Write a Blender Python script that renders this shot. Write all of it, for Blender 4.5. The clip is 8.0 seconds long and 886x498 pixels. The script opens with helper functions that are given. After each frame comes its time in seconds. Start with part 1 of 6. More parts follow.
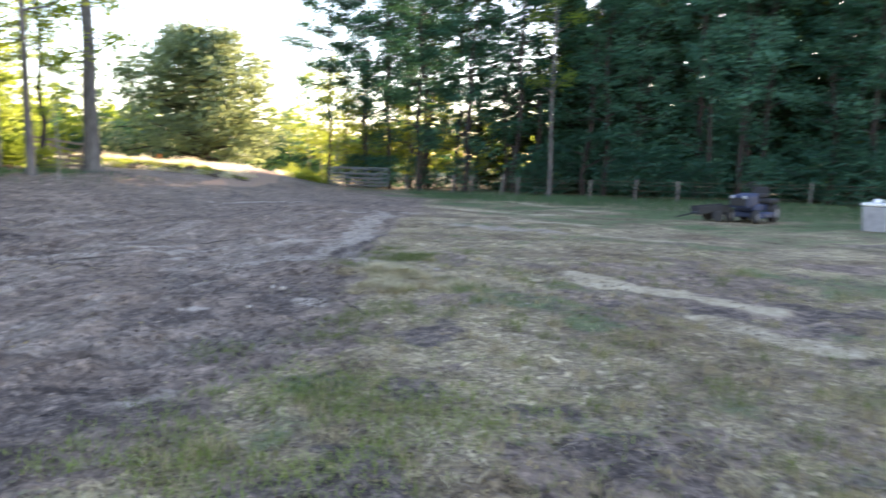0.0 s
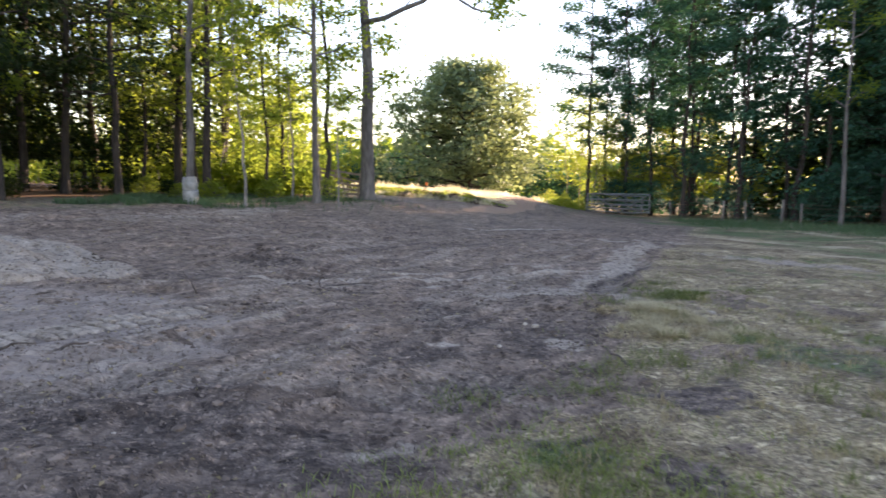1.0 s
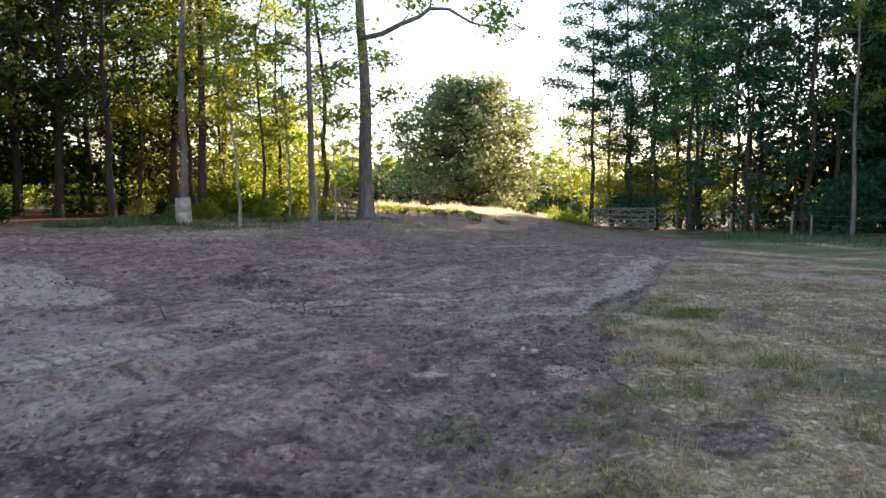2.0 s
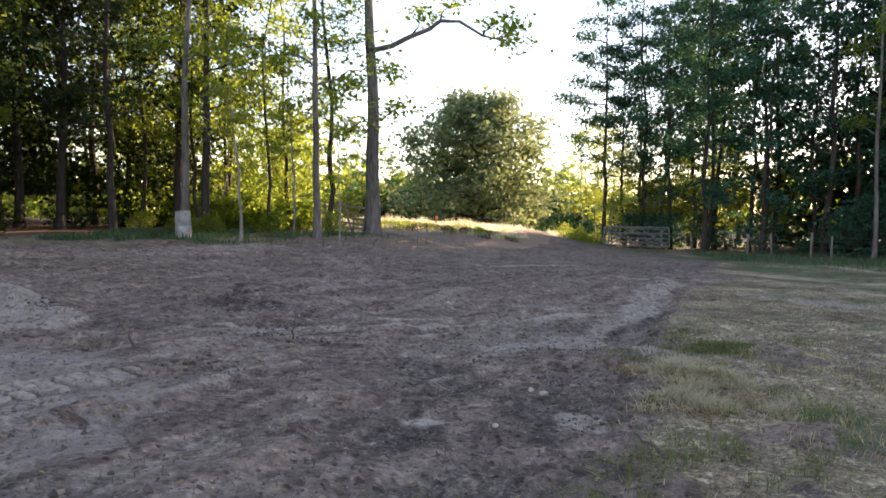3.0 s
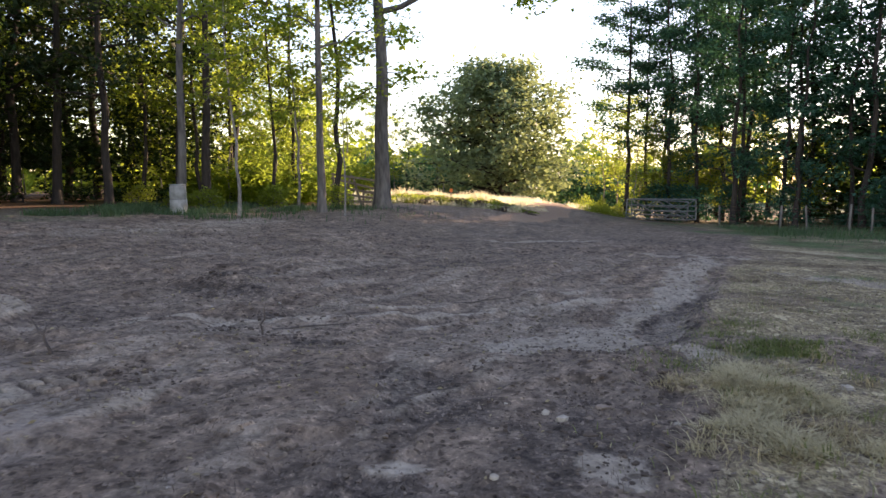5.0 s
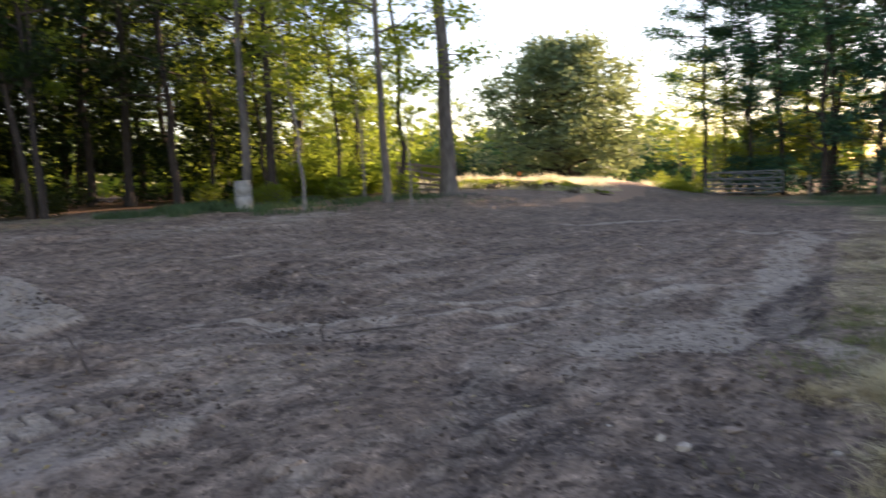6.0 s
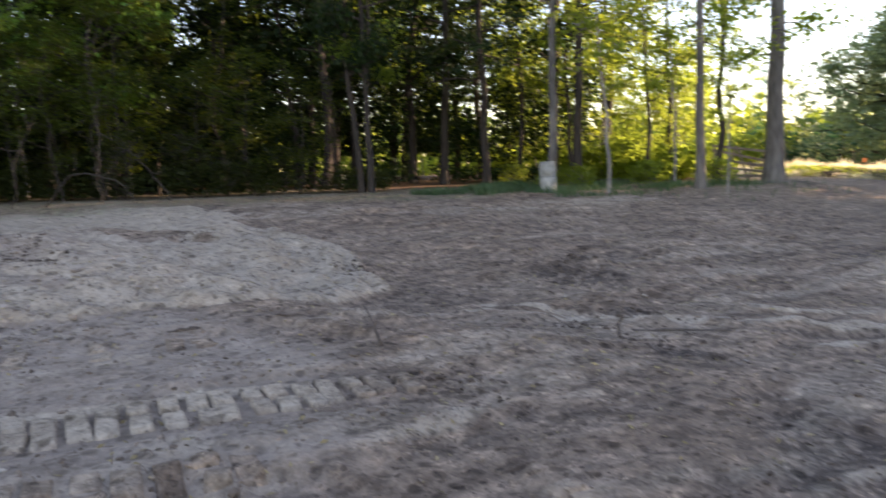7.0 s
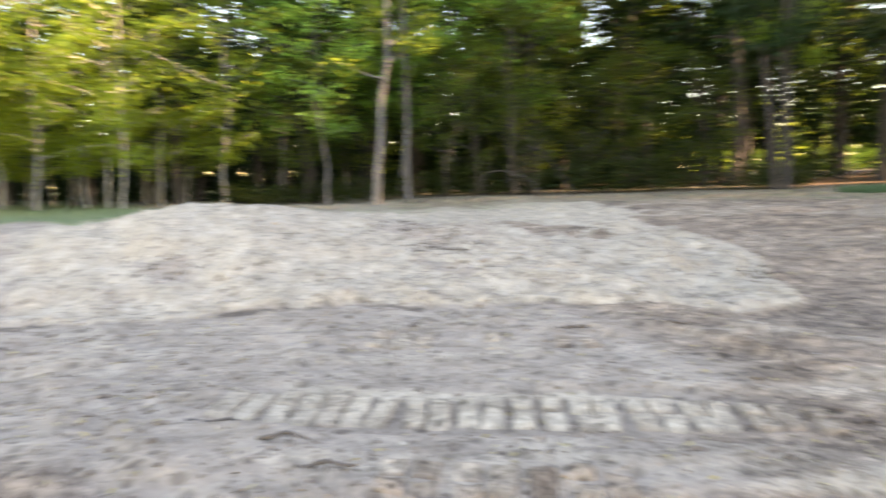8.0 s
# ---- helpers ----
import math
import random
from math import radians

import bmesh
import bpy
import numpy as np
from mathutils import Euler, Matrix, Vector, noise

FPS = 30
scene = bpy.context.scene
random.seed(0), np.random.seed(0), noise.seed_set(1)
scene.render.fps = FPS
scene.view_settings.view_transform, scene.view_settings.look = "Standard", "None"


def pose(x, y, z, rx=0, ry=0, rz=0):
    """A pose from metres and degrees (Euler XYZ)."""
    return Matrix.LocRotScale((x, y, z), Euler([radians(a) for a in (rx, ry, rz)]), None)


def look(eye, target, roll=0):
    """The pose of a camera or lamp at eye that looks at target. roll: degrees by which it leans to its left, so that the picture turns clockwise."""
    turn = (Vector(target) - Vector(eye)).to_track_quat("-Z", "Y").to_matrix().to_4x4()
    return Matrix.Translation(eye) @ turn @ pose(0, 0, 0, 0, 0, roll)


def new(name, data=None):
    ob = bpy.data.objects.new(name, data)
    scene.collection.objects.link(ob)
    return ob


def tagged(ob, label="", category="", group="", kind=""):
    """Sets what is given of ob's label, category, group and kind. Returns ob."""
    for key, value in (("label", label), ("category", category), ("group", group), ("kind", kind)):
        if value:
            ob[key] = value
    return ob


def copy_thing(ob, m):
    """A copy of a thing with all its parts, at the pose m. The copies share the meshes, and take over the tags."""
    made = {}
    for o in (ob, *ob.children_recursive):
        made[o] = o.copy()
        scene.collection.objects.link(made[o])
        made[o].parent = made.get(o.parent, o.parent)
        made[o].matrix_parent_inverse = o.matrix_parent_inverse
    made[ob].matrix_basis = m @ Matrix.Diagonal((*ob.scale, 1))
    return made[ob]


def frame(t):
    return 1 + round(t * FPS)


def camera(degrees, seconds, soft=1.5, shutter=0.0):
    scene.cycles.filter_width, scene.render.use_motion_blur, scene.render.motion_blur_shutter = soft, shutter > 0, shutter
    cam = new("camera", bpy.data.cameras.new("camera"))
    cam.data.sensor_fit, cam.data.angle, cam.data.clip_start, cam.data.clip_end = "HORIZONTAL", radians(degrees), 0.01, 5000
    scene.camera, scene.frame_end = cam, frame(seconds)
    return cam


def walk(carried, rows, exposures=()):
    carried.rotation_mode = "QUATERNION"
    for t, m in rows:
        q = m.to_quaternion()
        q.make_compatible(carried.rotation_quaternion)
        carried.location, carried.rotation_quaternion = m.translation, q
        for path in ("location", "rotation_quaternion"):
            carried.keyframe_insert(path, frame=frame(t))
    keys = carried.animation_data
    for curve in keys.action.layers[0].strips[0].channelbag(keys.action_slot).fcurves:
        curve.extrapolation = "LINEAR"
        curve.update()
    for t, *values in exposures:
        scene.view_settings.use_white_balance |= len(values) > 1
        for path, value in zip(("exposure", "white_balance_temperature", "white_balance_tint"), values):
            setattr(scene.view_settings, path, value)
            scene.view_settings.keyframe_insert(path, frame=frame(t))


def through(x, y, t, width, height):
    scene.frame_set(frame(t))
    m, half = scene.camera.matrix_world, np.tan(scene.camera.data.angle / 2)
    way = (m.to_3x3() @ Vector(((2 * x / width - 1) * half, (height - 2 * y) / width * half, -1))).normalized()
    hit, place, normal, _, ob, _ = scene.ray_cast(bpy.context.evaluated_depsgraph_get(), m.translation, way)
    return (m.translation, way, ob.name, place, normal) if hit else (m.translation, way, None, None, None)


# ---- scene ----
# The yard: x to the right, y towards the gap in the trees, ground near the camera at z = 0.


def aim(x, y, z, yaw, pitch, roll):
    """A camera pose from metres and degrees of yaw to the left, pitch up and roll."""
    return pose(x, y, z, 90 + pitch, 0, yaw) @ pose(0, 0, 0, 0, 0, roll)


cam = camera(63.2, 8.0, soft=1.5, shutter=0.5)
PATH = [
    (0.0, aim(0.000, 0.000, 1.641, -20.44, -6.94, 1.43)),
    (0.4, aim(0.045, 0.299, 1.632, -11.21, -7.40, 2.06)),
    (0.5, aim(0.056, 0.374, 1.630, -8.47, -6.87, 2.22)),
    (0.9, aim(0.114, 0.727, 1.652, -1.27, -4.91, 1.03)),
    (1.0, aim(0.129, 0.815, 1.657, -0.15, -5.26, 0.73)),
    (1.5, aim(0.152, 1.213, 1.621, 2.34, -3.28, 0.01)),
    (1.7, aim(0.223, 1.338, 1.584, 0.51, -4.25, -0.39)),
    (2.8, aim(0.420, 2.339, 1.632, 0.18, -1.73, -0.16)),
    (3.0, aim(0.432, 2.480, 1.641, 1.13, -2.59, 0.48)),
    (3.5, aim(0.554, 2.832, 1.623, -0.73, -3.42, -1.24)),
    (4.0, aim(0.599, 3.240, 1.624, 0.07, -4.89, -0.84)),
    (4.2, aim(0.603, 3.428, 1.623, 1.58, -4.54, 0.11)),
    (5.3, aim(0.645, 4.480, 1.598, 2.67, -5.03, 0.19)),
    (5.5, aim(0.624, 4.682, 1.587, 1.91, -5.80, -0.29)),
    (5.9, aim(0.540, 5.044, 1.581, 6.47, -6.10, -2.25)),
    (6.0, aim(0.519, 5.134, 1.579, 8.18, -5.72, -2.69)),
    (6.2, aim(0.483, 5.276, 1.561, 12.20, -5.75, -2.10)),
    (6.5, aim(0.430, 5.490, 1.535, 20.80, -5.59, -1.03)),
    (7.0, aim(0.304, 5.775, 1.520, 31.94, -6.15, -1.44)),
    (7.3, aim(0.228, 5.895, 1.519, 37.52, -4.64, -0.80)),
    (7.5, aim(0.178, 5.975, 1.519, 43.67, -5.01, -0.38)),
    (7.7, aim(0.149, 5.992, 1.523, 49.81, -5.02, -0.94)),
    (7.8, aim(0.135, 6.001, 1.524, 53.98, -5.55, -1.23)),
    (8.0, aim(0.106, 6.018, 1.528, 63.05, -5.61, -1.79)),
]
walk(cam, PATH, [(0.0, 2.62, 6700, 27), (0.6, 2.35, 6800, 29), (1.2, 2.1, 7150, 31), (1.8, 1.98, 7200, 31), (5.4, 1.75, 7200, 31), (6.0, 1.7, 7300, 31), (6.6, 2.0, 7350, 30),
                 (7.2, 2.3, 7450, 28), (7.6, 2.77, 7700, 26), (8.0, 3.5, 8400, 23)])

# ---- light: low sun ahead and to the right, behind the trees, and the open sky ----
SUN_AZ, SUN_EL = radians(50), radians(12.5)  # azimuth from +y towards +x
world = bpy.data.worlds.new("sky")
scene.world = world
world.use_nodes = True
wn = world.node_tree
sky = wn.nodes.new("ShaderNodeTexSky")
sky.sky_type, sky.sun_disc = "NISHITA", False
sky.sun_elevation, sky.sun_rotation = SUN_EL, SUN_AZ
sky.air_density, sky.dust_density, sky.ozone_density = 1.0, 0.2, 1.0
wn.links.new(sky.outputs[0], wn.nodes["Background"].inputs[0])
wn.nodes["Background"].inputs[1].default_value = 0.15
sun = new("sun", bpy.data.lights.new("sun", "SUN"))
sun.data.energy, sun.data.angle, sun.data.color = 5.0, radians(0.5), (1.0, 0.83, 0.58)
to_sun = Vector((math.sin(SUN_AZ) * math.cos(SUN_EL), math.cos(SUN_AZ) * math.cos(SUN_EL), math.sin(SUN_EL)))
sun.matrix_world = look((60, 40, 60), Vector((60, 40, 60)) - to_sun)


# ---- noise and terrain ----
def lattice(ix, iy, seed):
    h = (ix.astype(np.int64) * 374761393 + iy.astype(np.int64) * 668265263 + seed * 974711) & 0x7FFFFFFF
    h = ((h ^ (h >> 13)) * 1274126177) & 0x7FFFFFFF
    return ((h ^ (h >> 16)) & 0xFFFF) / 65535.0


def value_noise(x, y, seed=0):
    ix, iy = np.floor(x), np.floor(y)
    fx, fy = x - ix, y - iy
    fx, fy = fx * fx * (3 - 2 * fx), fy * fy * (3 - 2 * fy)
    a, b = lattice(ix, iy, seed), lattice(ix + 1, iy, seed)
    c, d = lattice(ix, iy + 1, seed), lattice(ix + 1, iy + 1, seed)
    return (a * (1 - fx) + b * fx) * (1 - fy) + (c * (1 - fx) + d * fx) * fy - 0.5


def fbm(x, y, size, octaves=3, seed=0):
    out, amp = 0.0, 1.0
    for k in range(octaves):
        out = out + amp * value_noise(x / size + 17.3 * k, y / size - 9.1 * k, seed + k)
        size, amp = size / 2.1, amp * 0.5
    return out


def ss(a, b, v):
    t = np.clip((v - a) / (b - a), 0, 1)
    return t * t * (3 - 2 * t)


def out_of_cut(x, y):
    """Metres beyond the foot of the bank that closes the graded hollow."""
    return -0.874 * (x + 8.35) + 0.486 * (y - 5.5)


def grass_side(x, y):
    """Metres to the right of the line where the scraped dirt meets the grass."""
    edge = np.interp(y, (2.0, 3.8, 5.07, 5.6, 7.3, 10.5, 13.8, 20.5, 33.0), (-1.35, -0.58, 0.3, 0.8, 1.75, 2.55, 3.65, 6.3, 11.4))
    return x - edge + 0.28 * fbm(x, y, 0.9, 4, 40) + 0.45 * fbm(x, y, 0.35, 2, 42) * ss(11.5, 9.5, y)


PATH_STRIPS = ((5.75, 9.6, 5.63, 8.8, 0.3), (5.63, 8.8, 6.35, 7.9, 0.38), (6.35, 7.9, 6.75, 6.7, 0.3), (5.6, 6.5, 5.78, 4.9, 0.27),
               (10.3, 16.1, 11.3, 14.6, 0.3), (10.0, 19.9, 11.5, 18.4, 0.3), (15.4, 31.0, 15.0, 24.5, 0.5), (9.0, 25.5, 12.5, 23.0, 0.4))


def strip_off(x, y, ax, ay, bx, by):
    """Distance from a straight stretch."""
    dx, dy = bx - ax, by - ay
    k = np.clip(((x - ax) * dx + (y - ay) * dy) / (dx * dx + dy * dy), 0, 1)
    return np.hypot(x - ax - k * dx, y - ay - k * dy)


def bare_path(x, y):
    """1 along the worn pale path across the grass."""
    out, wob = 0.0, 0.22 * fbm(x, y, 0.7, 3, 41)
    for ax, ay, bx, by, half in PATH_STRIPS:
        out = np.maximum(out, ss(half + 0.22, half - 0.25, strip_off(x, y, ax, ay, bx, by) + wob))
    return out


def worn_hollows(x, y):
    """1 in the dark bare hollows where the turf is worn away."""
    return ss(0.03, 0.24, fbm(x, y, 0.8, 4, 69)) * ss(9.5, 6.5, y)


def fan_inside(x, y):
    """Metres inside the fan of pale sand pushed over the bank, and metres in from its upper edge."""
    wob = 0.35 * fbm(x, y, 1.1, 3, 71)
    foot = np.interp(y, (3.0, 5.3, 5.9, 7.4, 8.7, 10.1, 10.8, 12.0, 13.1), (-9.2, -8.3, -7.9, -7.6, -7.0, -6.2, -5.4, -5.1, -5.0)) - x
    side = np.interp(x, (-14.0, -11.1, -10.4, -8.2, -6.6, -5.0), (17.5, 16.3, 15.3, 14.95, 14.2, 13.1)) - y
    return np.minimum(foot, side) + wob, side + wob


def track_strip(x, y, ax, ay, bx, by, half=0.36):
    """1 along a pressed machine track, fading at its edges."""
    ln = math.hypot(bx - ax, by - ay)
    far, off = ((x - ax) * (bx - ax) + (y - ay) * (by - ay)) / ln, ((x - ax) * (by - ay) - (y - ay) * (bx - ax)) / ln
    return ss(-0.3, 0.2, far) * ss(ln + 0.3, ln - 0.2, far) * ss(half + 0.14, half - 0.04, np.abs(off))


RUTS = (((-2.5, 7.8), (-2.05, 8.45), (-1.75, 9.9), (-1.1, 10.4)), ((-0.9, 7.2), (-0.75, 7.5), (-0.7, 8.3)), ((-0.15, 8.8), (0.2, 9.65), (0.83, 10.7), (1.2, 12.0)),
        ((-1.3, 13.9), (-0.35, 14.35), (0.9, 15.2), (2.2, 16.2), (4.6, 19.5)), ((-0.17, 12.9), (1.1, 15.0), (2.7, 15.8), (4.7, 16.4)),
        ((-3.1, 12.1), (-2.65, 12.85), (-1.0, 13.35), (0.3, 14.4)))


def ruts(x, y, shift=0.0, width=0.1):
    """1 along the wheel ruts that run towards the gap, or beside them by a shift."""
    out = np.zeros_like(x)
    for line in RUTS:
        for (ax, ay), (bx, by) in zip(line, line[1:]):
            ln = math.hypot(bx - ax, by - ay)
            far, off = ((x - ax) * (bx - ax) + (y - ay) * (by - ay)) / ln, ((x - ax) * (by - ay) - (y - ay) * (bx - ax)) / ln
            out = np.maximum(out, ss(-0.25, 0.1, far) * ss(ln + 0.25, ln - 0.1, far) * np.exp(-((off - shift + 0.25 * fbm(x, y, 0.6, 2, 50)) / width) ** 2))
    return out


def relief(x, y):
    x, y = np.asarray(x, float), np.asarray(y, float)
    u = out_of_cut(x, y) + 0.9 * fbm(x, y, 4.0, 2, 5)
    wide = 4.6 + 6 * ss(11, 20, y)
    fade = 1 - ss(-1.0, 9.0, x)
    z = 0.2 * ss(0.5, -3.5, x) * (1 - 0.7 * ss(16, 20, y) * ss(-3, 0, x))
    z = z + (0.55 + 0.1 * ss(24, 34, y)) * ss(0, wide, u) * fade
    z = z - 0.2 * ss(3, 14, x)
    z = z + 0.35 * ss(38, 50, y) * ss(14, 5, x)
    z = z + 0.42 * np.exp(-(((x + 11.3) / 2.4) ** 2 + ((y - 8.0) / 2.2) ** 2))
    z = z + 0.2 * np.exp(-(((x + 3.45) / 0.55) ** 2 + ((y - 15.4) / 0.35) ** 2))
    z = z + 0.38 * np.exp(-(((x + 2.1) / 0.8) ** 2 + ((y - 34.2) / 0.6) ** 2))
    z = z - 0.10 * np.exp(-(((x + 0.3) / 0.6) ** 2 + ((y - 19.6) / 0.6) ** 2))
    z = z + 0.27 * np.exp(-((x - 5.5) / 3.2) ** 2) * ss(42, 48, y) * ss(78, 62, y)
    z = z - 0.1 * np.exp(-(((x + 7) / 6.0) ** 2 + ((y - 29) / 6.0) ** 2))
    g = grass_side(x, y)
    # the lip where the blade cut below the turf, and the spoil it left beside it
    z = z - 0.2 * ss(0.05, -0.4, g) * ss(10.9, 12.4, y) * ss(19, 15, y)
    z = z - 0.05 * ss(0.1, -0.12, g) * ss(3.5, 5, y) * ss(11.5, 10, y)
    z = z + 0.1 * np.exp(-(((x - 1.95) / 1.1) ** 2 + ((y - 10.5) / 0.8) ** 2))
    near = np.exp(-((x / 30) ** 2 + ((y - 15) / 30) ** 2))
    z = z + near * (0.09 * fbm(x, y, 3.2, 2, 1) + 0.04 * fbm(x, y, 0.9, 2, 2))
    pressed = np.maximum(track_strip(x, y, -4.5, 6.8, -2.4, 9.85, 0.36), 0.6 * track_strip(x, y, -5.6, 8.45, -4.0, 9.85))
    soil = ss(0.15, -0.2, g) * near * (1 - 0.9 * pressed)
    fan, side = fan_inside(x, y)
    sandy = ss(-0.1, 0.3, fan)
    along, across = 0.45 * x + 0.89 * y, 0.89 * x - 0.45 * y
    # drag marks of the blade, torn ledges, and rough cloddy patches
    z = z + soil * (1 - 0.6 * sandy) * 0.06 * fbm(along / 4.0, across, 0.34, 2, 4) * ss(28, 20, y)
    z = z + soil * (1 - sandy) * (0.03 * ss(-0.025, 0.025, fbm(along / 2.6, across, 1.0, 3, 14)) + 0.032 * ss(0.02, -0.02, fbm(x * 0.55, y * 1.2, 1.0, 3, 16)))
    rough = ss(-0.12, 0.22, fbm(x, y, 1.2, 2, 15)) * (1 - 0.75 * sandy)
    z = z + soil * (0.03 + 0.1 * rough) * (0.12 - np.abs(fbm(x, y, 0.3, 3, 3)))
    z = z + 0.1 * ss(-0.04, 0.14, fan) * near + 0.026 * np.sin(side * 13.0 + 2.5 * fbm(x, y, 1.0, 2, 18)) * ss(0.0, 0.2, fan) * ss(2.4, 1.2, side)
    z = z + sandy * near * (0.2 * fbm(x, y, 0.8, 2, 19) + 0.16 * (0.15 - np.abs(fbm(x, y, 0.5, 2, 20))))
    z = z + (0.022 * ruts(x, y) - 0.022 * ruts(x, y, 0.24, 0.12)) * (1 + 1.4 * fbm(x, y, 0.8, 2, 56))
    z = z - 0.03 * pressed + near * ss(-0.2, 0.2, g) * 0.05 * fbm(x, y, 0.3, 2, 7)
    z = z + (1 - near) * 0.5 * fbm(x, y, 25.0, 2, 8)
    return z


def gz(x, y):
    return float(relief(np.array([x]), np.array([y]))[0])


# ---- materials ----
def node_material(name, rough=0.9, metal=0.0):
    m = bpy.data.materials.new(name)
    m.use_nodes = True
    p = m.node_tree.nodes["Principled BSDF"]
    p.inputs["Roughness"].default_value, p.inputs["Metallic"].default_value = rough, metal
    return m, m.node_tree.nodes, m.node_tree.links, p


def noise_node(nodes, links, scale, detail=4.0, coord=None, rough=0.5):
    n = nodes.new("ShaderNodeTexNoise")
    n.inputs["Roughness"].default_value = rough
    n.inputs["Scale"].default_value, n.inputs["Detail"].default_value = scale, detail
    if coord is not None:
        links.new(coord, n.inputs["Vector"])
    return n


def ramp(nodes, links, value, stops):
    r = nodes.new("ShaderNodeValToRGB")
    while len(r.color_ramp.elements) < len(stops):
        r.color_ramp.elements.new(0.5)
    for e, (at, c) in zip(r.color_ramp.elements, stops):
        e.position, e.color = at, (*c, 1)
    links.new(value, r.inputs[0])
    return r.outputs[0]


def mix(nodes, links, fac, a, b, kind="MIX"):
    m = nodes.new("ShaderNodeMix")
    m.data_type, m.blend_type = "RGBA", kind
    if isinstance(fac, float):
        m.inputs[0].default_value = fac
    else:
        links.new(fac, m.inputs[0])
    for sock, v in ((m.inputs[6], a), (m.inputs[7], b)):
        if isinstance(v, tuple):
            sock.default_value = (*v, 1)
        else:
            links.new(v, sock)
    return m.outputs[2]


def maths(nodes, links, op, a, b=0.0, clamp=False):
    m = nodes.new("ShaderNodeMath")
    m.operation, m.use_clamp = op, clamp
    for sock, v in zip(m.inputs, (a, b)):
        if isinstance(v, (int, float)):
            sock.default_value = v
        else:
            links.new(v, sock)
    return m.outputs[0]


def bump(nodes, links, p, height, strength, distance):
    b = nodes.new("ShaderNodeBump")
    b.inputs["Strength"].default_value, b.inputs["Distance"].default_value = strength, distance
    links.new(height, b.inputs["Height"])
    links.new(b.outputs[0], p.inputs["Normal"])


